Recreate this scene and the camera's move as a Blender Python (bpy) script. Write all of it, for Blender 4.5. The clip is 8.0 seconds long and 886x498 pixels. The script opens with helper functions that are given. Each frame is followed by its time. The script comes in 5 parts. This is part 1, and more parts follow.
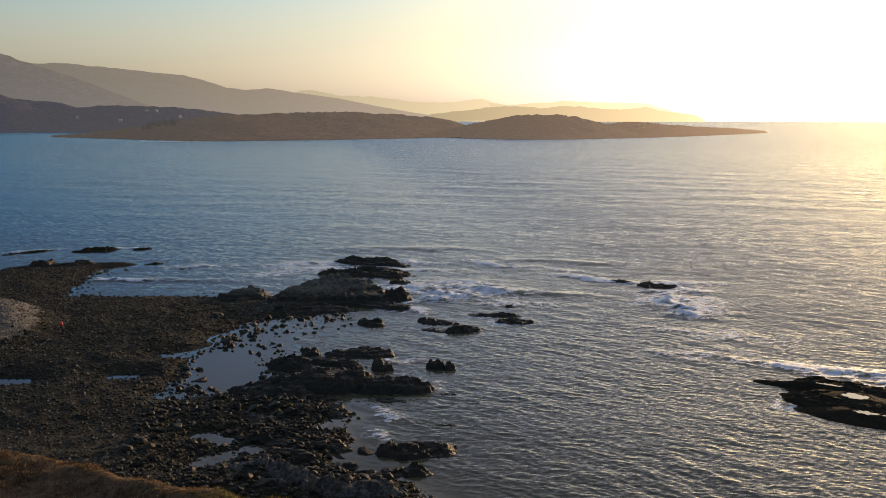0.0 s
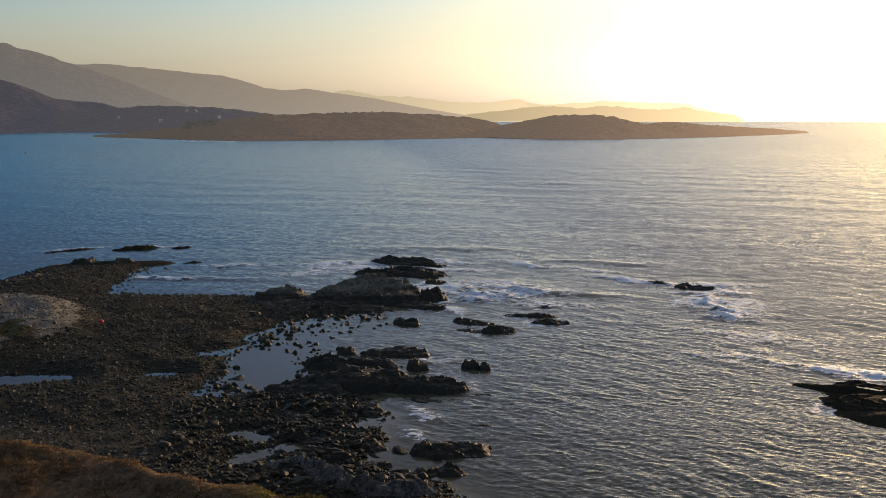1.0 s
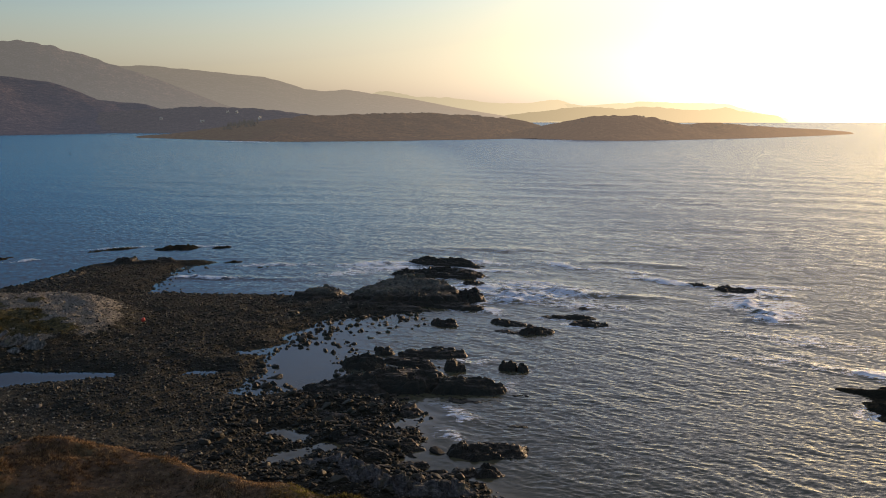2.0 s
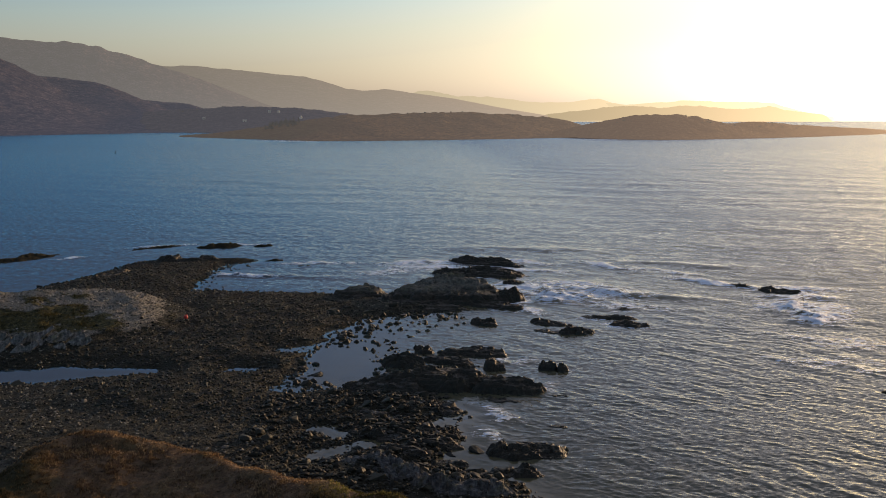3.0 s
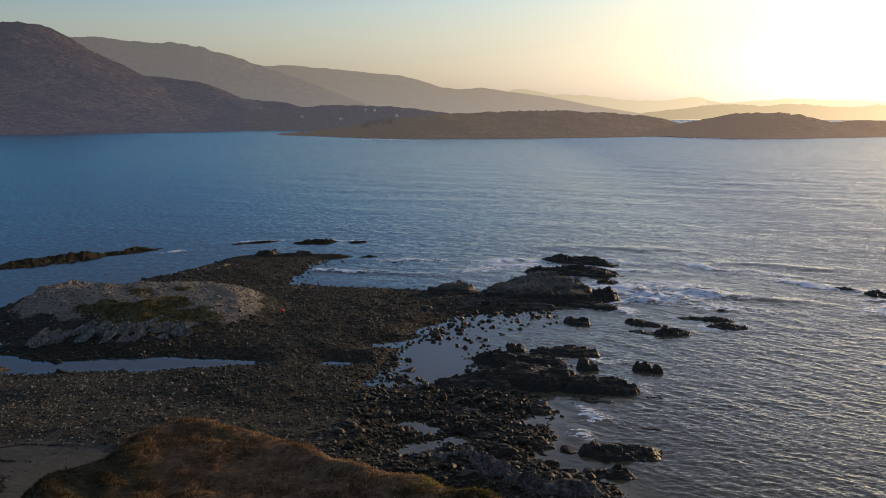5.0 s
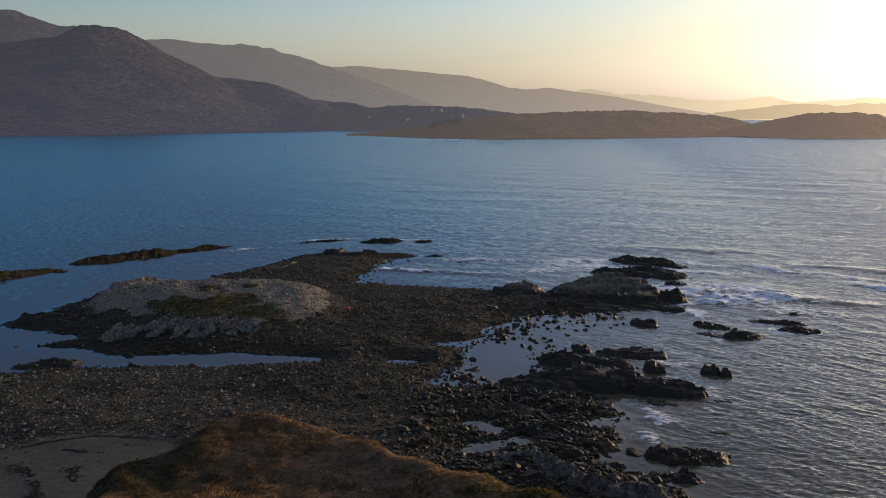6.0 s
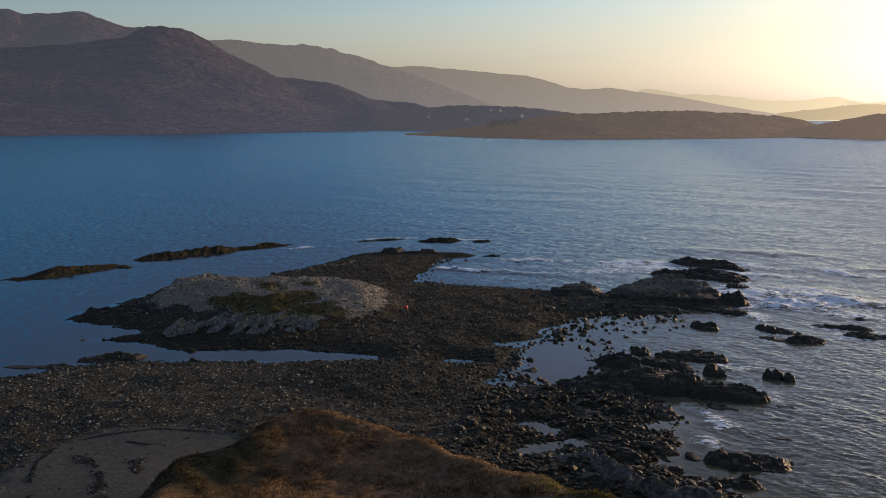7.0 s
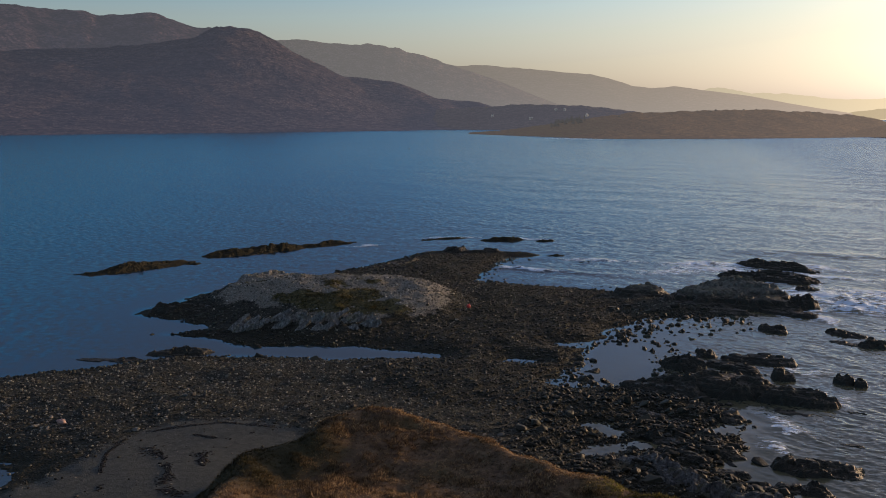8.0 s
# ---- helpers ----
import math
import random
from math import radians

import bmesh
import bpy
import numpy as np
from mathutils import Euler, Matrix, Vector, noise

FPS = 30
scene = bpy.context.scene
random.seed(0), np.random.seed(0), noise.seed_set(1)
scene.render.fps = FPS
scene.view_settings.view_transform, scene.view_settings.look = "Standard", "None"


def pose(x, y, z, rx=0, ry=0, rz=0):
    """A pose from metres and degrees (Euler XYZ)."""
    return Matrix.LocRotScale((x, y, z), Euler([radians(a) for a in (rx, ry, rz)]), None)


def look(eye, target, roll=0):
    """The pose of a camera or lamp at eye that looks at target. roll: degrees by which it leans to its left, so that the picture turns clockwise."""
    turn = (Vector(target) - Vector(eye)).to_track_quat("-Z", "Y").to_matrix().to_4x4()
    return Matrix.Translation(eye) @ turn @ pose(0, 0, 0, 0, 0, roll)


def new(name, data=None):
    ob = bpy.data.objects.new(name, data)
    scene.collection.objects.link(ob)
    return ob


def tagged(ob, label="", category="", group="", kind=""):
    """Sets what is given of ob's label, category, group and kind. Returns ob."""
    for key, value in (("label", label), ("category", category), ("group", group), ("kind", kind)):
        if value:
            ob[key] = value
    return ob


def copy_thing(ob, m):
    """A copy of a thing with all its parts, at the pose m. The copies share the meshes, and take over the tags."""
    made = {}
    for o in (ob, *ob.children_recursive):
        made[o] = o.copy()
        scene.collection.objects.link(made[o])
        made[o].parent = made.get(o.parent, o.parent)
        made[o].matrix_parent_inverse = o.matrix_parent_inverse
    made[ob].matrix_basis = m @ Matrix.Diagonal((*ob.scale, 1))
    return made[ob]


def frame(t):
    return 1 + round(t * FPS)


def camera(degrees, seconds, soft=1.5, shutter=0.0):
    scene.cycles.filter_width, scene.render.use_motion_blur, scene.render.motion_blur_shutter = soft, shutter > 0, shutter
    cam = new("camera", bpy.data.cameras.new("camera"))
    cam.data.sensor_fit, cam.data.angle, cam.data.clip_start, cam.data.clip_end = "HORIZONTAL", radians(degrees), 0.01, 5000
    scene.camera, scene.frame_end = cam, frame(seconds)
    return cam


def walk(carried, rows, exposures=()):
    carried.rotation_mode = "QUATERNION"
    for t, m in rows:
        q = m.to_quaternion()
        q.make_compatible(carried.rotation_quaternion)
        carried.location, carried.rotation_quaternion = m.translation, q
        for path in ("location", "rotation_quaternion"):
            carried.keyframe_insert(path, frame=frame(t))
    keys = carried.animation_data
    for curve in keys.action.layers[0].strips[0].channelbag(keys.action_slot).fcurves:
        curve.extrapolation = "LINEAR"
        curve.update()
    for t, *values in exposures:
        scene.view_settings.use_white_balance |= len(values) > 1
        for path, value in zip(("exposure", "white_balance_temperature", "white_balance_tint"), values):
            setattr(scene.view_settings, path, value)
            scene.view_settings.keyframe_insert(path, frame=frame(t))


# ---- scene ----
cam = camera(48.6, 8.0, soft=0.95)
PATH = [
    (0, (-16.018, -4.757, 25.057), (-15.704, -2.801, 24.788), 0.1),
    (0.5, (-15.986, -4.779, 25.061), (-15.705, -2.817, 24.793), 0.1),
    (1, (-15.974, -4.799, 25.069), (-15.733, -2.832, 24.8), 0.1),
    (1.5, (-15.969, -4.811, 25.076), (-15.766, -2.84, 24.808), 0.1),
    (3, (-15.985, -4.809, 25.038), (-15.902, -2.829, 24.769), -0.0),
    (3.5, (-16.001, -4.794, 25.017), (-15.957, -2.813, 24.747), -0.0),
    (4, (-16.025, -4.768, 24.992), (-16.023, -2.786, 24.721), -0.0),
    (4.5, (-16.038, -4.736, 24.959), (-16.084, -2.755, 24.687), -0.0),
    (6, (-16.043, -4.607, 24.778), (-16.282, -2.64, 24.507), -0.1),
    (6.5, (-16.054, -4.574, 24.75), (-16.352, -2.615, 24.478), -0.1),
    (7, (-16.083, -4.556, 24.73), (-16.438, -2.607, 24.459), -0.0),
    (7.5, (-16.111, -4.543, 24.717), (-16.527, -2.606, 24.445), -0.0),
    (8, (-16.142, -4.523, 24.71), (-16.622, -2.601, 24.437), 0.0),
]
walk(cam, [(t, look(eye, target, roll)) for t, eye, target, roll in PATH], [(0.0, 0.52, 7550, 19), (4.0, 0.57, 7350, 20), (8.0, 0.59, 7050, 21)])

# ---- daylight: low sun over the sea, clear hazy sky ----
SUN_BEARING, SUN_HEIGHT = 44.0, 8.0     # degrees clockwise from +y, and above the horizon


def sky_node(tree):
    n = tree.nodes.new("ShaderNodeTexSky")
    n.sky_type, n.sun_disc = "NISHITA", False
    n.sun_elevation, n.sun_rotation = radians(SUN_HEIGHT), radians(SUN_BEARING)
    n.air_density, n.dust_density, n.ozone_density, n.altitude = 1.0, 2.1, 3.0, 0
    return n


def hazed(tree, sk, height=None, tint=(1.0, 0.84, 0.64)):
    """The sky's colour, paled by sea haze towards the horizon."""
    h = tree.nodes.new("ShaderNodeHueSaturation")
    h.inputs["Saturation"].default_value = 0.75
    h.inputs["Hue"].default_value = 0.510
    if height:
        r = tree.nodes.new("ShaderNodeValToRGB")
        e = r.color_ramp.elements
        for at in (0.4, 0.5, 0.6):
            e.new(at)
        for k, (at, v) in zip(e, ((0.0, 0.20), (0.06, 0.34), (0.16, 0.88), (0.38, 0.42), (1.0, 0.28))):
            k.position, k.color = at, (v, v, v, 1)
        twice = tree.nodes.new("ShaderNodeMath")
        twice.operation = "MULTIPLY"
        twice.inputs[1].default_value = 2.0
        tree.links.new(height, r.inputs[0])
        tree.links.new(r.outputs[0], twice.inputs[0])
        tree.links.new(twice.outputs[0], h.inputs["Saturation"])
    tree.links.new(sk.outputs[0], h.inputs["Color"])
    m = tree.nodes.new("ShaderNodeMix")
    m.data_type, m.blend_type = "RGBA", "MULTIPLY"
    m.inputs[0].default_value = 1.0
    # tint is for the haze painted on far things
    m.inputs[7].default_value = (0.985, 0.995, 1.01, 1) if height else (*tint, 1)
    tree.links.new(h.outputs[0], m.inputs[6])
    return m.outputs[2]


def make_world():
    w = bpy.data.worlds.new("world")
    w.use_nodes = True
    t = w.node_tree
    t.nodes.clear()
    out, bg = t.nodes.new("ShaderNodeOutputWorld"), t.nodes.new("ShaderNodeBackground")
    co, sep, com, up = (t.nodes.new("ShaderNode" + k) for k in ("TexCoord", "SeparateXYZ", "CombineXYZ", "Math"))
    up.operation = "MAXIMUM"
    up.inputs[1].default_value = 0.004
    sk = sky_node(t)
    t.links.new(co.outputs["Generated"], sep.inputs[0])
    t.links.new(sep.outputs["Z"], up.inputs[0])
    t.links.new(sep.outputs["X"], com.inputs["X"])
    t.links.new(sep.outputs["Y"], com.inputs["Y"])
    t.links.new(up.outputs[0], com.inputs["Z"])
    t.links.new(com.outputs[0], sk.inputs["Vector"])
    t.links.new(hazed(t, sk, up.outputs[0]), bg.inputs["Color"])
    bg.inputs["Strength"].default_value = SKY
    t.links.new(bg.outputs[0], out.inputs["Surface"])
    scene.world = w


SKY = 0.145
make_world()
sun = new("sun", bpy.data.lights.new("sun", "SUN"))
sun.data.energy, sun.data.angle, sun.data.color = 2.4, radians(0.6), (1.0, 0.72, 0.45)
_a, _e = radians(SUN_BEARING), radians(SUN_HEIGHT)
SUN_WAY = Vector((math.sin(_a) * math.cos(_e), math.cos(_a) * math.cos(_e), math.sin(_e)))
sun.matrix_world = look(SUN_WAY * 300, (0, 0, 0))


# ---- number noise ----
def hash2(ix, iy, seed):
    h = (ix * 374761393 + iy * 668265263 + seed * 974634777) & 0x7FFFFFFF
    h = ((h ^ (h >> 13)) * 1274126177) & 0x7FFFFFFF
    h = h ^ (h >> 16)
    return (h & 0xFFFF) / 65535.0


def vnoise(x, y, seed=0):
    """Smooth noise from 0 to 1 on number arrays."""
    fx, fy = np.floor(x), np.floor(y)
    ix, iy = fx.astype(np.int64), fy.astype(np.int64)
    u, v = x - fx, y - fy
    u, v = u * u * u * (u * (u * 6 - 15) + 10), v * v * v * (v * (v * 6 - 15) + 10)
    a, b = hash2(ix, iy, seed), hash2(ix + 1, iy, seed)
    c, d = hash2(ix, iy + 1, seed), hash2(ix + 1, iy + 1, seed)
    return (a + (b - a) * u) * (1 - v) + (c + (d - c) * u) * v


def fbm(x, y, octaves=4, seed=0, gain=0.5):
    """Layered noise, about -1 to 1."""
    out, amp, f, tot = 0.0, 1.0, 1.0, 0.0
    for k in range(octaves):
        out = out + amp * (2 * vnoise(x * f + 17.3 * k, y * f - 9.1 * k, seed + k) - 1)
        tot += amp
        amp *= gain
        f *= 2.03
    return out / tot


def ridged(x, y, octaves=4, seed=0):
    out, amp, f, tot = 0.0, 1.0, 1.0, 0.0
    for k in range(octaves):
        out = out + amp * (1 - np.abs(2 * vnoise(x * f + 5.7 * k, y * f + 3.9 * k, seed + k) - 1))
        tot += amp
        amp *= 0.5
        f *= 2.1
    return out / tot


def smooth(a, b, x):
    t = np.clip((x - a) / (b - a), 0, 1)
    return t * t * (3 - 2 * t)


# ---- mesh helpers ----
def grid_mesh(name, X, Y, Z, material, shade=True, attrs=None, close=False):
    """A sheet from three arrays of rows and columns."""
    r, c = X.shape
    me = bpy.data.meshes.new(name)
    co = np.stack([X, Y, Z], -1).reshape(-1, 3).astype(np.float32)
    i = np.arange(r * c).reshape(r, c)
    if close:
        i = np.concatenate([i, i[:, :1]], 1)
    q = np.stack([i[:-1, :-1], i[:-1, 1:], i[1:, 1:], i[1:, :-1]], -1).reshape(-1, 4)
    me.vertices.add(len(co))
    me.vertices.foreach_set("co", co.ravel())
    me.loops.add(q.size)
    me.loops.foreach_set("vertex_index", q.ravel().astype(np.int32))
    me.polygons.add(len(q))
    me.polygons.foreach_set("loop_start", np.arange(0, q.size, 4, dtype=np.int32))
    me.polygons.foreach_set("use_smooth", np.full(len(q), shade))
    me.update(calc_edges=True)
    for key, val in (attrs or {}).items():
        at = me.attributes.new(key, "FLOAT", "POINT")
        at.data.foreach_set("value", val.ravel().astype(np.float32))
    me.materials.append(material)
    return me


def soup_mesh(name, V, F, material, shade=False):
    """A mesh from arrays of corners and triangles."""
    me = bpy.data.meshes.new(name)
    me.vertices.add(len(V))
    me.vertices.foreach_set("co", np.asarray(V, np.float32).ravel())
    F = np.asarray(F, np.int32)
    me.loops.add(F.size)
    me.loops.foreach_set("vertex_index", F.ravel())
    me.polygons.add(len(F))
    me.polygons.foreach_set("loop_start", np.arange(0, F.size, 3, dtype=np.int32))
    me.polygons.foreach_set("use_smooth", np.full(len(F), shade))
    me.update(calc_edges=True)
    me.materials.append(material)
    return me


def part(name, bm, material, parent, label=""):
    me = bpy.data.meshes.new(name)
    bm.to_mesh(me)
    bm.free()
    me.materials.append(material)
    ob = new(name, me)
    ob.parent = parent
    return tagged(ob, label)


# ---- materials ----
class Nodes:
    """A short way to wire a node material."""

    def __init__(self, name):
        self.mat = bpy.data.materials.new(name)
        self.mat.use_nodes = True
        self.t = self.mat.node_tree
        self.t.nodes.clear()
        self.out = self.t.nodes.new("ShaderNodeOutputMaterial")
        self.co = self.t.nodes.new("ShaderNodeNewGeometry").outputs["Position"]

    def put(self, sock, v):
        if isinstance(v, (int, float)):
            sock.default_value = v
        elif isinstance(v, tuple):
            sock.default_value = v if len(v) == len(sock.default_value) else (*v, 1)
        elif v is not None:
            self.t.links.new(v, sock)

    def noise(self, scale, detail=4, rough=0.55, vec=None, stretch=None):
        n = self.t.nodes.new("ShaderNodeTexNoise")
        n.inputs["Scale"].default_value, n.inputs["Detail"].default_value, n.inputs["Roughness"].default_value = scale, detail, rough
        v = vec or self.co
        if stretch:
            m = self.t.nodes.new("ShaderNodeMapping")
            m.inputs["Rotation"].default_value = (0, 0, radians(stretch[3]))
            m.inputs["Scale"].default_value = stretch[:3]
            self.t.links.new(v, m.inputs[0])
            v = m.outputs[0]
        self.t.links.new(v, n.inputs["Vector"])
        return n.outputs["Fac"]

    def ramp(self, fac, *stops):
        n = self.t.nodes.new("ShaderNodeValToRGB")
        e = n.color_ramp.elements
        while len(e) < len(stops):
            e.new(0.5)
        for k, (p, c) in zip(e, stops):
            k.position, k.color = p, (*c, 1) if isinstance(c, tuple) else (c, c, c, 1)
        self.t.links.new(fac, n.inputs[0])
        return n.outputs[0]

    def mix(self, fac, a, b, how="MIX"):
        n = self.t.nodes.new("ShaderNodeMix")
        n.data_type, n.blend_type = "RGBA", how
        self.put(n.inputs[0], fac)
        self.put(n.inputs[6], a)
        self.put(n.inputs[7], b)
        return n.outputs[2]

    def math(self, op, a, b=None, clamp=False):
        n = self.t.nodes.new("ShaderNodeMath")
        n.operation, n.use_clamp = op, clamp
        self.put(n.inputs[0], a)
        if b is not None:
            self.put(n.inputs[1], b)
        return n.outputs[0]

    def attr(self, name):
        n = self.t.nodes.new("ShaderNodeAttribute")
        n.attribute_name = name
        return n.outputs["Fac"]

    def z(self):
        n = self.t.nodes.new("ShaderNodeSeparateXYZ")
        self.t.links.new(self.co, n.inputs[0])
        return n.outputs["Z"]

    def patch(self, x, y, size):
        """1 at a place, falling to 0 at a distance from it."""
        n = self.t.nodes.new("ShaderNodeVectorMath")
        n.operation = "DISTANCE"
        flat = self.t.nodes.new("ShaderNodeVectorMath")
        flat.operation = "MULTIPLY"
        flat.inputs[1].default_value = (1, 1, 0)
        self.t.links.new(self.co, flat.inputs[0])
        self.t.links.new(flat.outputs[0], n.inputs[0])
        n.inputs[1].default_value = (x, y, 0)
        return self.math("SUBTRACT", 1.0, self.math("DIVIDE", n.outputs["Value"], size), True)

    def island(self):
        return self.t.nodes.new("ShaderNodeNewGeometry").outputs["Random Per Island"]

    def bump(self, height, strength, distance, normal=None):
        n = self.t.nodes.new("ShaderNodeBump")
        n.inputs["Strength"].default_value, n.inputs["Distance"].default_value = strength, distance
        self.t.links.new(height, n.inputs["Height"])
        if normal:
            self.t.links.new(normal, n.inputs["Normal"])
        return n.outputs[0]

    def surface(self, color, rough, normal=None, spec=0.5, ior=None, glow=None, through_light=0.0, tint=(1.0, 0.84, 0.64)):
        b = self.t.nodes.new("ShaderNodeBsdfPrincipled")
        self.put(b.inputs["Base Color"], color)
        self.put(b.inputs["Roughness"], rough)
        self.put(b.inputs["Specular IOR Level"], spec)
        if ior:
            b.inputs["IOR"].default_value = ior
        if normal:
            self.t.links.new(normal, b.inputs["Normal"])
        if through_light:
            tr, mx = self.t.nodes.new("ShaderNodeBsdfTranslucent"), self.t.nodes.new("ShaderNodeMixShader")
            self.put(tr.inputs["Color"], color)
            mx.inputs[0].default_value = through_light
            self.t.links.new(b.outputs[0], mx.inputs[1])
            self.t.links.new(tr.outputs[0], mx.inputs[2])
            self.t.links.new(mx.outputs[0], self.out.inputs["Surface"])
            return self.mat
        # haze on far things: sky-coloured emission mixed over the surface
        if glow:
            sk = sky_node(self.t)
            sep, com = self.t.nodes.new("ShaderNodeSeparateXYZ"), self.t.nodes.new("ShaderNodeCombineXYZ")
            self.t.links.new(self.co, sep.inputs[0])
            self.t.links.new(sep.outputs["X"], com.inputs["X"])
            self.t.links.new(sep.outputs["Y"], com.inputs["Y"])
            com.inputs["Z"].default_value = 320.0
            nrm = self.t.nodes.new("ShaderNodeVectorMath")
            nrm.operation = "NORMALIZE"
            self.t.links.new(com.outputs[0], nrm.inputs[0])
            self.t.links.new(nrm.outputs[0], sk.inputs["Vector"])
            haze_glow, mx = self.t.nodes.new("ShaderNodeEmission"), self.t.nodes.new("ShaderNodeMixShader")
            self.t.links.new(hazed(self.t, sk, None, tint), haze_glow.inputs["Color"])
            haze_glow.inputs["Strength"].default_value = glow[1] * SKY
            low = self.math("SUBTRACT", 1.0, self.math("DIVIDE", sep.outputs["Z"], 160.0), True)     # painted haze is thickest near the water
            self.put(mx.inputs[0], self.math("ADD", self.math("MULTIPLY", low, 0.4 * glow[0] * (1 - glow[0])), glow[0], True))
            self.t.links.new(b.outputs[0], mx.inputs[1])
            self.t.links.new(haze_glow.outputs[0], mx.inputs[2])
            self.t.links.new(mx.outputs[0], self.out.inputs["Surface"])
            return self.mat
        self.t.links.new(b.outputs[0], self.out.inputs["Surface"])
        return self.mat


def moor_material(name, dark, light, scale, glow, field=None, tint=(1.0, 0.84, 0.64)):
    n = Nodes(name)
    a, b, d = n.noise(scale, 6, 0.6), n.noise(scale * 6, 5, 0.65), n.noise(scale * 22, 4, 0.65)
    c = n.mix(n.ramp(a, (0.35, 0.0), (0.65, 1.0)), dark, light)
    if field:
        c = n.mix(n.ramp(n.math("ADD", n.patch(*field), n.math("MULTIPLY", n.math("SUBTRACT", b, 0.5), 0.8)), (0.3, 0.0), (0.5, 0.9)), c, (0.06, 0.075, 0.025))
    c = n.mix(0.9, c, n.ramp(b, (0.38, 0.12), (0.62, 1.35)), "MULTIPLY")
    c = n.mix(0.9, c, n.ramp(d, (0.40, 0.15), (0.6, 1.45)), "MULTIPLY")
    return n.surface(c, 0.95, n.bump(n.math("ADD", b, n.math("MULTIPLY", d, 0.5)), 0.7, 9.0), 0.05, glow=glow, tint=tint)


def rock_material(name, tide_low, tide_high, wet_rough=0.55, spec=0.22):
    n = Nodes(name)
    a, b, c = n.noise(0.5, 5, 0.6), n.noise(3.0, 6, 0.65), n.noise(14.0, 4, 0.6)
    band = n.noise(0.7, 4, 0.6, stretch=(0.5, 5.0, 1.5, 18))
    dry = n.mix(n.ramp(b, (0.35, 0.0), (0.7, 1.0)), (0.07, 0.065, 0.052), (0.225, 0.205, 0.16))
    dry = n.mix(n.ramp(a, (0.5, 0.0), (0.72, 0.55)), dry, (0.13, 0.125, 0.06))
    dry = n.mix(0.5, dry, n.ramp(band, (0.35, 0.3), (0.6, 1.0)), "MULTIPLY")
    wet = n.mix(n.ramp(c, (0.4, 0.0), (0.7, 1.0)), (0.016, 0.0146, 0.0095), (0.056, 0.049, 0.031))
    level = n.math("ADD", n.z(), n.math("MULTIPLY", n.math("SUBTRACT", a, 0.5), 1.5))
    tide = n.ramp(n.math("MULTIPLY", level, 0.4, True), (0.4 * tide_low, 0.0), (0.4 * tide_high, 1.0))
    col = n.mix(tide, wet, dry)
    rough = n.math("ADD", n.math("MULTIPLY", tide, 0.9 - wet_rough), wet_rough)
    h = n.math("ADD", n.math("MULTIPLY", b, 0.7), n.math("MULTIPLY", c, 0.3))
    return n.surface(col, rough, n.bump(n.math("ADD", h, band), 1.0, 0.16), spec)


def pale_rock_material(name="pale_rock", dark=(0.11, 0.104, 0.092), light=(0.36, 0.335, 0.29)):
    n = Nodes(name)
    a, b, c = n.noise(0.8, 5, 0.6), n.noise(4.0, 6, 0.65), n.noise(1.1, 5, 0.6, stretch=(3.5, 0.6, 1.0, 35))
    col = n.mix(n.ramp(b, (0.35, 0.0), (0.7, 1.0)), dark, light)
    col = n.mix(n.ramp(a, (0.52, 0.0), (0.7, 0.7)), col, (0.13, 0.12, 0.05))
    col = n.mix(0.7, col, n.ramp(c, (0.4, 0.25), (0.6, 1.0)), "MULTIPLY")
    return n.surface(col, 0.9, n.bump(n.math("ADD", b, c), 0.9, 0.15), 0.2)


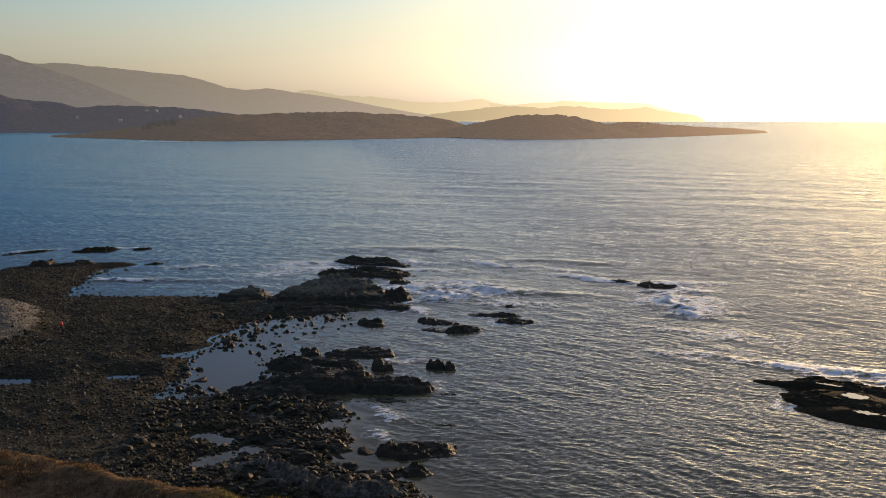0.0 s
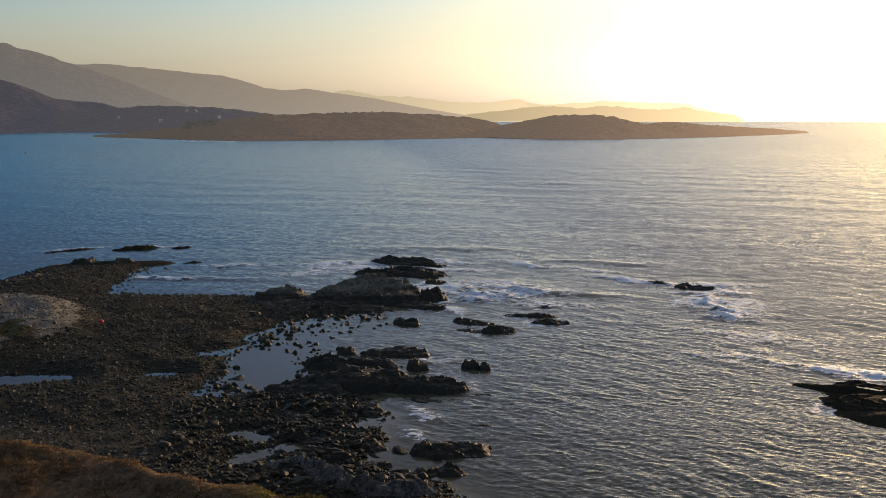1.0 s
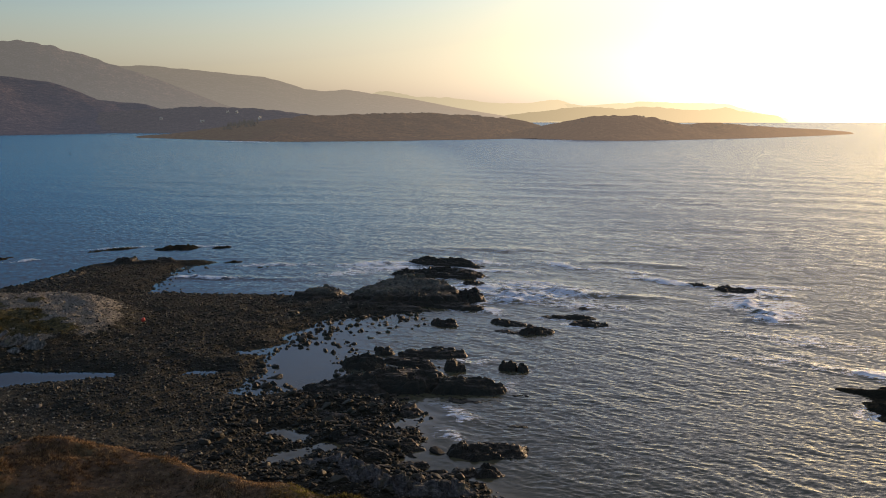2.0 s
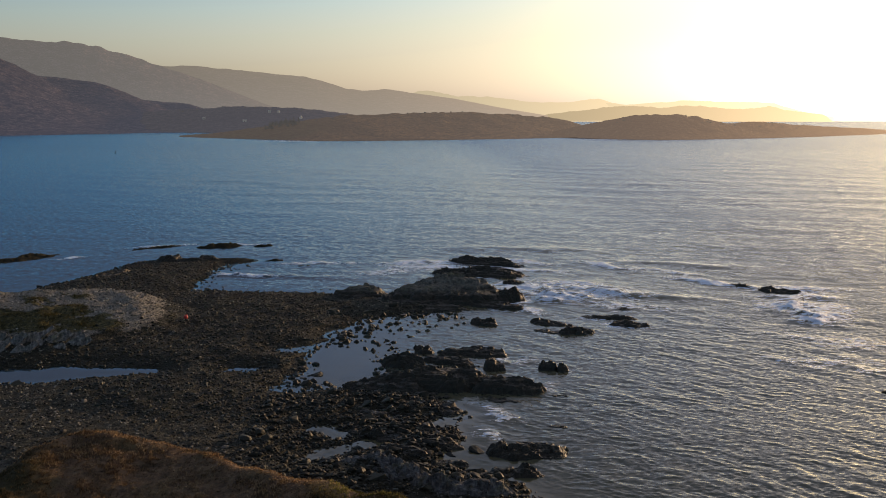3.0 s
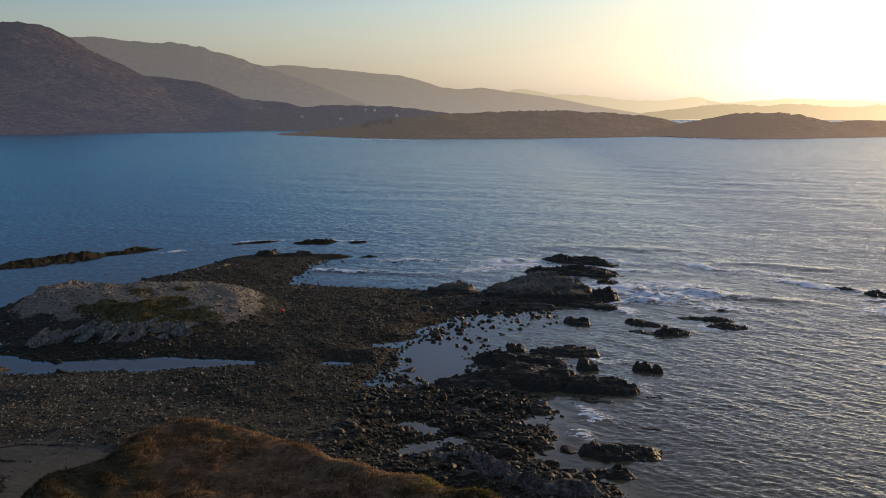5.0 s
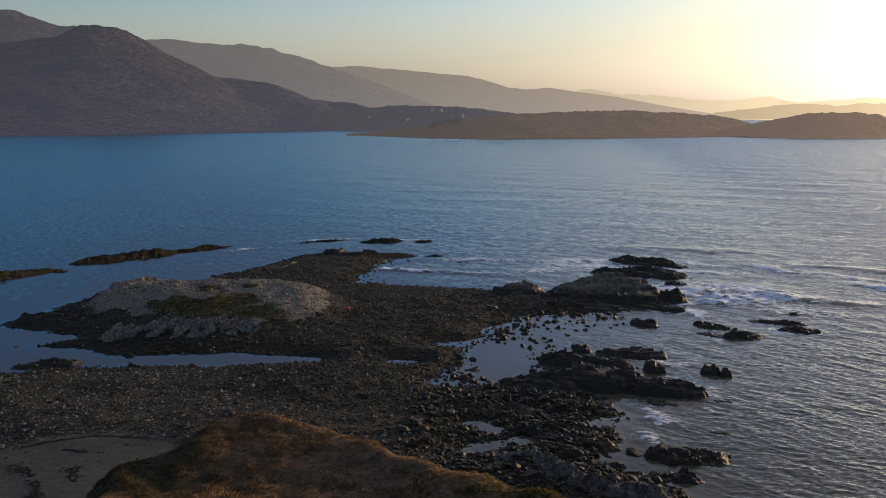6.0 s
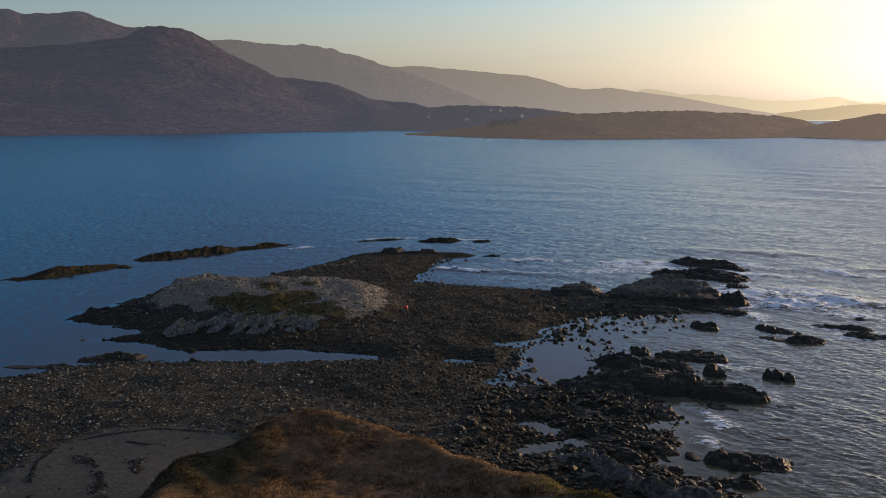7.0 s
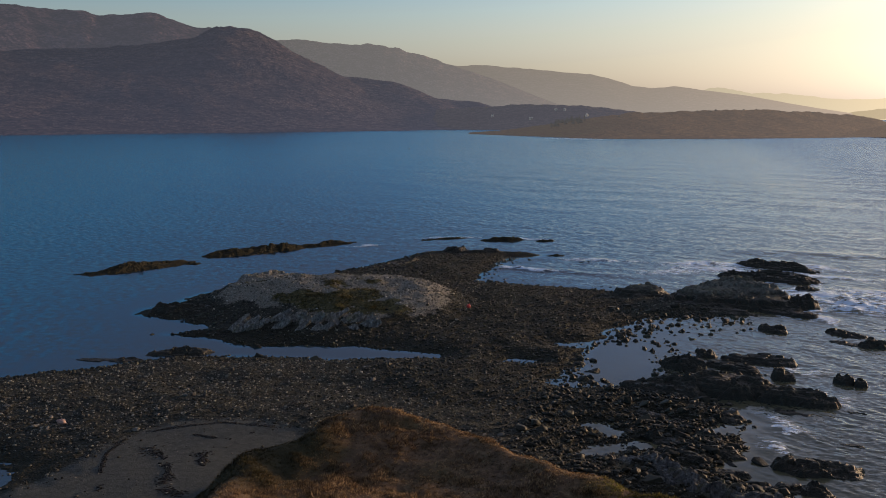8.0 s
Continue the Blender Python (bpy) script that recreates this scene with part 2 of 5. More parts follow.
def ground_material():
    n = Nodes("shore_ground")
    a, b, c = n.noise(0.25, 4, 0.6), n.noise(2.2, 6, 0.65), n.noise(9.0, 5, 0.6)
    vor = n.t.nodes.new("ShaderNodeTexVoronoi")
    vor.inputs["Scale"].default_value = 4.5
    n.t.links.new(n.co, vor.inputs["Vector"])
    stone = n.mix(n.ramp(b, (0.35, 0.0), (0.7, 1.0)), (0.0200, 0.0202, 0.0140), (0.066, 0.065, 0.048))
    stone = n.mix(0.6, stone, n.ramp(vor.outputs["Color"], (0.1, 0.25), (0.9, 1.2)), "MULTIPLY")
    weed = n.mix(n.ramp(c, (0.4, 0.0), (0.75, 1.0)), (0.0118, 0.0116, 0.0066), (0.038, 0.036, 0.0200))
    sand = n.mix(n.ramp(b, (0.4, 0.0), (0.7, 1.0)), (0.056, 0.060, 0.053), (0.088, 0.093, 0.082))
    sand = n.mix(0.5, sand, n.ramp(c, (0.4, 0.55), (0.62, 1.0)), "MULTIPLY")
    pale = n.mix(n.ramp(c, (0.35, 0.0), (0.7, 1.0)), (0.088, 0.080, 0.062), (0.31, 0.282, 0.225))
    turf = n.mix(n.ramp(b, (0.35, 0.0), (0.68, 1.0)), (0.070, 0.044, 0.027), (0.19, 0.122, 0.070))
    turf = n.mix(n.ramp(a, (0.5, 0.0), (0.7, 0.35)), turf, (0.075, 0.085, 0.022))
    # turf under the shaded, greenish left flank painted darker
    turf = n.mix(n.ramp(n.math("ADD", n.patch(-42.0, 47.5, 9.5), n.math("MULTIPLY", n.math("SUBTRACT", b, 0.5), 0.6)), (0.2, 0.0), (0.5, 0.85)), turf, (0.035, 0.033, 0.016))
    moss = n.mix(n.ramp(b, (0.4, 0.0), (0.65, 1.0)), (0.038, 0.035, 0.017), (0.14, 0.118, 0.052))
    edge = n.math("MULTIPLY", n.math("SUBTRACT", b, 0.5), 0.9)

    def mask(key):
        return n.ramp(n.math("ADD", n.attr(key), edge), (0.35, 0.0), (0.62, 1.0))
    col = n.mix(mask("weed"), stone, weed)
    col = n.mix(mask("sand"), col, sand)
    col = n.mix(mask("scree"), col, pale)
    col = n.mix(mask("moss"), col, moss)
    col = n.mix(mask("turf"), col, turf)
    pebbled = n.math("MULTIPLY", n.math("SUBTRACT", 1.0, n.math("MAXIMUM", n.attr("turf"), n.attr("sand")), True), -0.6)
    h = n.math("ADD", n.math("MULTIPLY", b, 0.6), n.math("MULTIPLY", vor.outputs["Distance"], pebbled))
    rough = n.math("SUBTRACT", 0.9, n.math("MULTIPLY", mask("weed"), 0.12))
    return n.surface(col, rough, n.bump(n.math("ADD", h, n.math("MULTIPLY", c, 0.4)), 1.0, 0.2), 0.12)


def cobble_material(name, dark, light, rough, spec=0.15):
    n = Nodes(name)
    b = n.noise(7.0, 4, 0.6)
    col = n.ramp(n.island(), (0.0, dark), (0.5, tuple(d + 0.12 * (l - d) for d, l in zip(dark, light))), (0.8, tuple(d + 0.5 * (l - d) for d, l in zip(dark, light))), (1.0, light))
    col = n.mix(0.6, col, n.ramp(b, (0.3, 0.45), (0.7, 1.1)), "MULTIPLY")
    return n.surface(col, rough, n.bump(b, 0.5, 0.05), spec)


def grass_material():
    n = Nodes("moor_grass_blades")
    a = n.noise(0.22, 4, 0.6)
    r = n.island()
    gold = n.ramp(r, (0.0, (0.070, 0.044, 0.027)), (0.5, (0.160, 0.100, 0.056)), (1.0, (0.44, 0.305, 0.165)))
    green = n.ramp(r, (0.0, (0.04, 0.042, 0.012)), (1.0, (0.15, 0.14, 0.04)))
    lush = n.math("ADD", n.math("MULTIPLY", a, 0.6), n.math("MULTIPLY", n.patch(-18.0, 46.5, 5.5), 0.4))
    col = n.mix(n.ramp(lush, (0.42, 0.0), (0.56, 0.9)), gold, green)
    flank_shade = n.math("ADD", n.patch(-42.0, 47.5, 9.5), n.math("MULTIPLY", n.math("SUBTRACT", a, 0.5), 0.6))
    col = n.mix(n.ramp(flank_shade, (0.2, 0.0), (0.5, 0.85)), col, n.ramp(r, (0.0, (0.022, 0.022, 0.011)), (1.0, (0.075, 0.068, 0.032))))     # the flank's shade, with its greenish growth, put into the blade colour
    col = n.mix(0.85, col, n.ramp(n.noise(0.55, 5, 0.65), (0.36, 0.35), (0.64, 1.45)), "MULTIPLY")     # heather and dead bracken in patches
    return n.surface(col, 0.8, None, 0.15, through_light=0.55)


def olive_grass_material():
    n = Nodes("olive_grass_blades")
    col = n.ramp(n.island(), (0.0, (0.034, 0.034, 0.015)), (0.7, (0.11, 0.096, 0.040)), (1.0, (0.26, 0.21, 0.09)))
    col = n.mix(0.7, col, n.ramp(n.noise(0.7, 4, 0.6), (0.36, 0.4), (0.64, 1.3)), "MULTIPLY")
    return n.surface(col, 0.8, None, 0.15, through_light=0.45)


def water_material():
    n = Nodes("sea_water")
    broad = n.noise(0.02, 4, 0.55, stretch=(0.5, 1.6, 1, 8))
    near = n.noise(2.7, 5, 0.75, stretch=(0.65, 1.35, 1, 34))
    far = n.noise(0.26, 6, 0.82, stretch=(1.0, 1.25, 1, 20))
    side = n.noise(0.9, 5, 0.72, stretch=(0.9, 0.9, 1, 70))
    slope = n.t.nodes.new("ShaderNodeMix")
    n.put(slope.inputs[0], n.attr("swell"))
    n.put(slope.inputs[2], near)
    n.put(slope.inputs[3], far)
    along = n.math("MULTIPLY", n.math("MULTIPLY", n.math("SUBTRACT", slope.outputs[0], 0.5), n.math("ADD", RIPPLE, n.math("MULTIPLY", n.attr("swell"), 0.7))), n.attr("chop"))
    along = n.math("SUBTRACT", along, n.attr("lean"))     # the faces that show lean to the near side
    across = n.math("MULTIPLY", n.math("MULTIPLY", n.math("SUBTRACT", side, 0.5), n.attr("chop")), RIPPLE * 0.7)
    com, add, unit = n.t.nodes.new("ShaderNodeCombineXYZ"), n.t.nodes.new("ShaderNodeVectorMath"), n.t.nodes.new("ShaderNodeVectorMath")
    n.put(com.inputs[0], n.math("ADD", n.math("MULTIPLY", along, 0.56), n.math("MULTIPLY", across, -0.83)))
    n.put(com.inputs[1], n.math("ADD", n.math("MULTIPLY", along, 0.83), n.math("MULTIPLY", across, 0.56)))
    unit.operation = "NORMALIZE"
    n.t.links.new(n.t.nodes.new("ShaderNodeNewGeometry").outputs["Normal"], add.inputs[0])
    n.t.links.new(com.outputs[0], add.inputs[1])
    n.t.links.new(add.outputs[0], unit.inputs[0])
    nor = unit.outputs[0]
    deep = n.mix(n.ramp(broad, (0.4, 0.0), (0.65, 1.0)), (0.014, 0.034, 0.046), (0.020, 0.046, 0.059))
    # base colour turns olive-brown towards the east
    deep = n.mix(n.attr("olive_east"), deep, (0.125, 0.108, 0.048))
    lace = n.noise(0.95, 9, 0.78, stretch=(0.7, 1.5, 1, 15))
    froth = n.noise(0.30, 4, 0.6)
    f = n.math("ADD", n.math("MULTIPLY", n.attr("foam"), 1.3), n.math("SUBTRACT", n.math("ADD", n.math("MULTIPLY", lace, 6.6), froth), 3.85))
    f = n.math("MULTIPLY", n.ramp(f, (0.45, 0.0), (0.66, 0.9)), n.ramp(n.attr("foam"), (0.06, 0.0), (0.2, 1.0)))
    b = n.t.nodes.new("ShaderNodeBsdfPrincipled")
    n.put(b.inputs["Base Color"], deep)
    n.put(b.inputs["Roughness"], n.attr("rough"))
    b.inputs["IOR"].default_value = 1.33
    n.put(b.inputs["Normal"], nor)
    white, lit, both, mx = (n.t.nodes.new("ShaderNode" + k) for k in ("BsdfPrincipled", "BsdfTranslucent", "MixShader", "MixShader"))
    n.put(white.inputs["Base Color"], (0.72, 0.86, 0.98))
    n.put(lit.inputs["Color"], (0.93, 0.94, 0.95))
    white.inputs["Roughness"].default_value = 0.55
    white.inputs["Specular IOR Level"].default_value = 0.8
    n.put(white.inputs["Normal"], n.bump(n.math("ADD", lace, froth), 0.6, 0.5))
    both.inputs[0].default_value = 0.06
    n.t.links.new(white.outputs[0], both.inputs[1])
    n.t.links.new(lit.outputs[0], both.inputs[2])
    n.put(mx.inputs[0], f)
    n.t.links.new(b.outputs[0], mx.inputs[1])
    n.t.links.new(both.outputs[0], mx.inputs[2])
    n.t.links.new(mx.outputs[0], n.out.inputs["Surface"])
    return n.mat


def plain_material(name, color, rough, spec=0.4, scale=6.0, haze_glow=None):
    n = Nodes(name)
    b = n.noise(scale, 4, 0.6)
    # optional emission stands for haze in front of distant things
    return n.surface(n.mix(0.5, color, n.ramp(b, (0.3, 0.6), (0.7, 1.1)), "MULTIPLY"), rough, n.bump(b, 0.2, 0.02), spec, glow=haze_glow)


def pool_material():
    n = Nodes("still_water")
    return n.surface(n.mix(n.noise(1.5), (0.012, 0.03, 0.045), (0.02, 0.04, 0.05)), 0.03, n.bump(n.noise(3.0), 0.05, 0.02), 0.5, 1.33)


POOL_WATER = pool_material()
RIPPLE = 0.88
PALE_ROCK = pale_rock_material()
GREY_ROCK = pale_rock_material("grey_green_rock", (0.05, 0.052, 0.049), (0.19, 0.19, 0.172))
GREAT_ROCK, ROCK = rock_material("bare_topped_rock", 1.2, 1.7), rock_material("weedy_shore_rock", 2.1, 2.5)
SKERRY_ROCK = rock_material("weed_hung_skerry", 2.3, 2.5, 0.9, 0.05)
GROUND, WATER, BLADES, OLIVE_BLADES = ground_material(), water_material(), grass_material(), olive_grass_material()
COBBLE = cobble_material("grey_cobble", (0.021, 0.020, 0.0148), (0.285, 0.265, 0.208), 0.8)
WEEDY = cobble_material("weedy_cobble", (0.0112, 0.0120, 0.0064), (0.058, 0.062, 0.041), 0.6, 0.25)
STONE = cobble_material("pale_stone", (0.05, 0.046, 0.038), (0.30, 0.275, 0.23), 0.85)
SCREE = cobble_material("pale_scree", (0.12, 0.11, 0.086), (0.44, 0.405, 0.33), 0.85)
WEED_ROCK = cobble_material("weed_hung_rock", (0.0140, 0.0140, 0.0080), (0.060, 0.058, 0.038), 0.65, 0.2)
KELP = cobble_material("cast_seaweed", (0.014, 0.012, 0.009), (0.05, 0.04, 0.026), 0.55)
# far land: base colours, grain, share and strength of haze painted as emission, tint
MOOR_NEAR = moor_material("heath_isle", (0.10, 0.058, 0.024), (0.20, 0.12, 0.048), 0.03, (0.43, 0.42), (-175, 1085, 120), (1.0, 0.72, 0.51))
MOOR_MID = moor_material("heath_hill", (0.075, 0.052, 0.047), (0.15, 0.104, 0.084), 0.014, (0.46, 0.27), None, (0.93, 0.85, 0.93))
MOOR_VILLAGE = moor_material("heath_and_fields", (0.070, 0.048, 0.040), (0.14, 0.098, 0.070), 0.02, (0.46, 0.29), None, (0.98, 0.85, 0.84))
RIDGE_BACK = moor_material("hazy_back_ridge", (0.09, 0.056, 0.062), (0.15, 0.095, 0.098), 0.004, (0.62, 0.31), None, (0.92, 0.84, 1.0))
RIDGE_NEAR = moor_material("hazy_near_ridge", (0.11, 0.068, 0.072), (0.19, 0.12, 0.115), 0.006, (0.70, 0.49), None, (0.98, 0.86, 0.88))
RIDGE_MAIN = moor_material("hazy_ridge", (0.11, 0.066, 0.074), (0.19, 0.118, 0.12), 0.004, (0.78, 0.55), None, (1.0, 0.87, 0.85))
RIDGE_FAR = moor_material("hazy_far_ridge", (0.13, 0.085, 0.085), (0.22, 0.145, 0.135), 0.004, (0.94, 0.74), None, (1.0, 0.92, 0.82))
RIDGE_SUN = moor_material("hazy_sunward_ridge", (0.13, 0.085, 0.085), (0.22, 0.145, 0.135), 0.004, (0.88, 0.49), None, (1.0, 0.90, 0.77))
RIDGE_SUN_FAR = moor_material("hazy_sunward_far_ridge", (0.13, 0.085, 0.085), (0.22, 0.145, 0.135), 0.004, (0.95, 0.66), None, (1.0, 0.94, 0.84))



# ---- the land: soft lobes joined into one shore ----
def lobe(x, y, ax, ay, ar, bx, by, br):
    """Signed distance to a tapered bar from a to b, less than 0 inside."""
    dx, dy = bx - ax, by - ay
    t = np.clip(((x - ax) * dx + (y - ay) * dy) / (dx * dx + dy * dy + 1e-9), 0, 1)
    return np.hypot(x - ax - t * dx, y - ay - t * dy) - (ar + (br - ar) * t)


BEACH = [   # cobble shore
    (-45, 112, 16, -37, 114, 15), (-41, 93, 12, -37, 74, 11), (-61, 66, 14, -26, 68, 13),
    (-44, 50, 15.5, -18, 47, 15), (-62, 77, 8, -40, 82, 8), (-60, 98, 8, -42, 100, 10),
    (-44, 121, 15, -35, 121, 12), (-36, 123, 10, -22, 124, 8), (-27, 124, 6, -14, 122, 4), (-30, 103, 5, -29.5, 92, 3.6), (-86, 56.5, 9.5, -62, 72.5, 9), (-20, 79, 4, -15, 76.5, 3.2), (-17, 68, 3.5, -14.5, 70, 2.6), (-16, 80.2, 1.0, -11.5, 75.8, 0.9), (-18, 60, 3, -11, 58.5, 2.2), (-30, 20, 40, 10, -60, 60),
]
HEADLAND = [(-72.5, 93.2, 0.9, -60, 97, 5), (-66, 113, 15, -55, 117, 14), (-68, 107, 8, -80, 104, 2.2), (-60, 128, 13, -54, 158, 8.5), (-54, 162, 5, -43, 166, 2.2)]
CUTS = [(-84, 97, 2.0, -75, 100.3, 0.7), (-72, 89, 2.4, -62, 87.8, 2.2), (-63, 87.8, 2.2, -50, 90, 2.7), (-50, 90, 2.7, -41, 90.8, 1.1)]
POOLS = [(-22.6, 71.8, 1.1, -21.2, 70.3, 0.8), (-22.8, 65.6, 0.7, -21.0, 66.8, 1.15), (-18.8, 67.8, 0.9, -17.7, 68.4, 0.7), (-33, 91, 1.0, -31, 91.4, 0.5), (-13.8, 72.0, 0.8, -12.2, 73.4, 0.9), (-24.5, 85.5, 0.8, -22, 85, 0.7), (-28.5, 99, 0.8, -26.5, 99.5, 0.6), (-19, 75.5, 0.4, -17.5, 75, 0.4)]
KNOLL = [(-35.6, 52.6, 5.2, -31.5, 46.0, 10.2), (-31.5, 46.0, 10.2, -21.5, 38.5, 10.5), (-21.5, 38.5, 10.5, -12, 34, 11.0), (-40.5, 46.5, 4.0, -36, 44, 8.0), (-30, 20, 22, 10, -60, 45)]


def union(x, y, lobes, k=3.0):
    d = None
    for l in lobes:
        e = lobe(x, y, *l)
        if d is None:
            d = e
        else:
            h = np.clip(0.5 + 0.5 * (d - e) / k, 0, 1)
            d = d + (e - d) * h - k * h * (1 - h)
    return d


def shore(x, y):
    """Signed distance to the waterline, less than 0 on land."""
    d = np.minimum(union(x, y, BEACH, 4.0), union(x, y, HEADLAND, 4.0))
    d = d + 1.6 * fbm(x / 6.0, y / 6.0, 4, 11) + 0.5 * fbm(x / 1.4, y / 1.4, 3, 21)
    cut = union(x, y, CUTS, 1.0) + 0.4 * fbm(x / 2.0, y / 2.0, 3, 5)
    pool = union(x, y, POOLS, 0.1) + 0.5 * fbm(x / 1.2, y / 1.2, 3, 6)
    return np.maximum(d, -np.minimum(cut, pool))


def land(x, y):
    """Height of the ground and how much of each cover lies on it."""
    d = shore(x, y)
    z = np.where(d < 0, 0.16 * np.minimum(-d, 3.0) + 0.045 * np.clip(-d - 3, 0, 14), -0.22 * np.minimum(d, 8.0))
    # grassy rocky headland
    hd = lobe(x, y, -70, 113, 9.0, -55, 111.5, 14.0) + 1.2 * fbm(x / 7, y / 7, 4, 31)
    dome = smooth(0.6, -8.0, hd)
    z = z + 1.65 * dome + 0.065 * dome * np.clip(y - 104, -8, 18) + 0.3 * dome * fbm(x / 2.5, y / 2.5, 4, 33) + 0.5 * dome * (ridged((x + 0.5 * y) / 7.0, (y - 0.5 * x) / 4.5, 3, 37) - 0.45)
    scar = np.exp(-((x + 59) / 8) ** 2 - ((y - 98.5) / 2.4) ** 2)
    z = z + 1.2 * scar * ridged((x * 0.9 + y * 0.5) / 1.7, (y * 0.9 - x * 0.5) / 5.0, 3, 35)
    # the near grassy bank
    kd = union(x, y, KNOLL, 5.0) + 1.1 * fbm(x / 6, y / 6, 3, 41)
    k = smooth(1.6, -4.6, kd)
    top = 4.35 + 0.25 * smooth(-26, -20, x) + 1.0 * np.exp(-((x + 34.6) ** 2 + (y - 53.0) ** 2) / 24.0) + 1.5 * smooth(35, 0, y)
    top = top - 0.6 + 0.95 * np.exp(-((kd + 3.0) / 2.2) ** 2)     # a lip along the bank's edge
    z = z + k * (top - 0.5) + k * (0.34 * fbm(x / 3.6, y / 3.6, 4, 43) + 0.17 * fbm(x / 1.1, y / 1.1, 3, 44))
    sandy = smooth(1.5, -2.5, lobe(x, y, -51.5, 47, 7.6, -49, 57, 8.5) + 1.0 * fbm(x / 4, y / 4, 3, 71)) * (1 - smooth(0.10, 0.3, k))
    z = z + (1 - 0.85 * sandy) * (d < 0) * (0.13 * fbm(x / 1.1, y / 1.1, 4, 51) + 0.2 * fbm(x / 5, y / 5, 3, 52)) * (1 - k)
    shelf = smooth(2.0, -2.0, lobe(x, y, -19, 80, 5, -14, 61, 5)) * (d < 0.3) * (1 - k)
    z = z + shelf * (0.4 * ridged((x * 0.9 + y * 0.42) / 4.0, (y * 0.9 - x * 0.42) / 1.2, 4, 55) ** 1.3 - 0.12) * smooth(0.3, -1.0, d)
    turf = smooth(0.10, 0.3, k)
    moss = smooth(0.35, 0.8, dome) * smooth(0.33, 0.60, 0.88 * np.exp(-((x + 56.5) / 11.5) ** 2 - ((y - 104.0) / 6.5) ** 2) + 0.95 * fbm(x / 5, y / 2.6, 5, 61)) * (1 - 0.5 * scar)
    wet = smooth(3.0, -1.0, lobe(x, y, -40, 114, 18, -33, 84, 11) + 2.5 * fbm(x / 5, y / 5, 3, 81))
    wet = np.maximum(wet, smooth(1, -2, lobe(x, y, -60, 136, 14, -48, 165, 12)))
    wet = np.maximum(wet, np.maximum(shelf, smooth(2, -2, lobe(x, y, -25, 84, 6, -19, 62, 6.5) + 2.0 * fbm(x / 4, y / 4, 3, 89))))
    wet = np.maximum(wet, smooth(1.0, 0.6, z + 0.3 * fbm(x / 2, y / 2, 3, 83)) * smooth(2, -2, lobe(x, y, -72, 104, 14, -56, 104, 16)))
    weed = np.clip(np.maximum(smooth(-4.5, -1.8, d), wet) * (1 - dome) * (1 - sandy), 0, 1)
    scree = smooth(0.08, 0.65, dome + 0.38 * fbm(x / 3, y / 3, 4, 85)) * (1 - moss) * (0.8 + 0.2 * smooth(-62, -52, x + 3 * fbm(x / 4, y / 4, 3, 87)))
    return z, dict(turf=turf, moss=moss, sand=sandy, weed=weed, scree=scree, shore=d, pool=smooth(0.3, 0.0, union(x, y, POOLS, 0.1)))


def ground_at(x, y):
    z, _ = land(np.array([float(x)]), np.array([float(y)]))
    return float(z[0])


gx = np.concatenate([np.arange(-140, -96, 4.0), np.arange(-96, 2, 0.3), np.arange(2, 90, 4.0)])
gy = np.concatenate([np.arange(-120, 30, 5.0), np.arange(30, 176, 0.3), np.arange(176, 200, 4.0)])
GX, GY = np.meshgrid(gx, gy)
GZ, cover = land(GX, GY)
ground = new("ground", grid_mesh("ground", GX, GY, GZ, GROUND, attrs={k: cover[k] for k in ("turf", "moss", "sand", "weed", "scree")}))
tagged(ground, "dark cobble and grey shingle shore with turf bank", "ground", kind="structure")


# ---- hills across the bay ----
def hill(name, crest, foot, material, label, rough=0.10, seed=0, cells=(260, 40), back=0.7):
    """A range of hills: crest of x, y, z and the line of its foot on the near side."""
    cr, ft = np.array(crest, float), np.array(foot, float)
    nu, nv = cells
    u = np.linspace(0, 1, nu)

    def along(p):
        s = np.linspace(0, 1, len(p))
        q = np.stack([np.interp(u, s, p[:, k]) for k in range(p.shape[1])], 1)
        w = max(2, nu // (3 * len(p)))
        ker = np.hanning(2 * w + 1)
        ker /= ker.sum()
        pad = np.pad(q, ((w, w), (0, 0)), mode="edge")
        return np.stack([np.convolve(pad[:, k], ker, "valid") for k in range(q.shape[1])], 1)
    c, f = along(cr), along(ft)
    zc = c[:, 2]
    v = np.concatenate([np.linspace(0, 1, nv), 1 + np.linspace(0, 1, nv // 2)[1:]])
    U, V = np.meshgrid(np.arange(nu), v)
    fx, fy = f[:, 0][U], f[:, 1][U]
    cx, cy = c[:, 0][U], c[:, 1][U]
    X, Y = fx + (cx - fx) * np.where(V > 1, 1 + (V - 1) * back, V), fy + (cy - fy) * np.where(V > 1, 1 + (V - 1) * back, V)
    size = max(np.ptp(X), np.ptp(Y)) / 14
    X = X + 0.10 * size * fbm(X / size * 1.3, Y / size * 1.3, 4, seed + 3) * (V < 0.98)
    prof = np.where(V > 1, 1 - smooth(1, 2, V), 0.5 * V ** 1.4 + 0.5 * smooth(0, 1, V))
    spur = rough * 1.1 * fbm(X / size, Y / size, 5, seed + 7) * np.sin(np.pi * np.clip(V, 0, 1)) ** 0.8 * (V < 1)
    crag = rough * 0.45 * fbm(X / size * 3.1, Y / size * 3.1, 5, seed + 9) * np.clip(V, 0, 1) ** 2 * np.clip(2 - V, 0, 1)
    Z = zc[U] * np.clip(prof + spur * 0.5 + crag, 0, 1.3) + np.where((V < 0.02) | (V > 1.98), -3, 0.6)
    ob = new(name, grid_mesh(name, X, Y, Z, material))
    return tagged(ob, label, "hill", kind="structure")


def scaled(crest, k):
    return [(x * k, y * k) for x, y, z in crest]


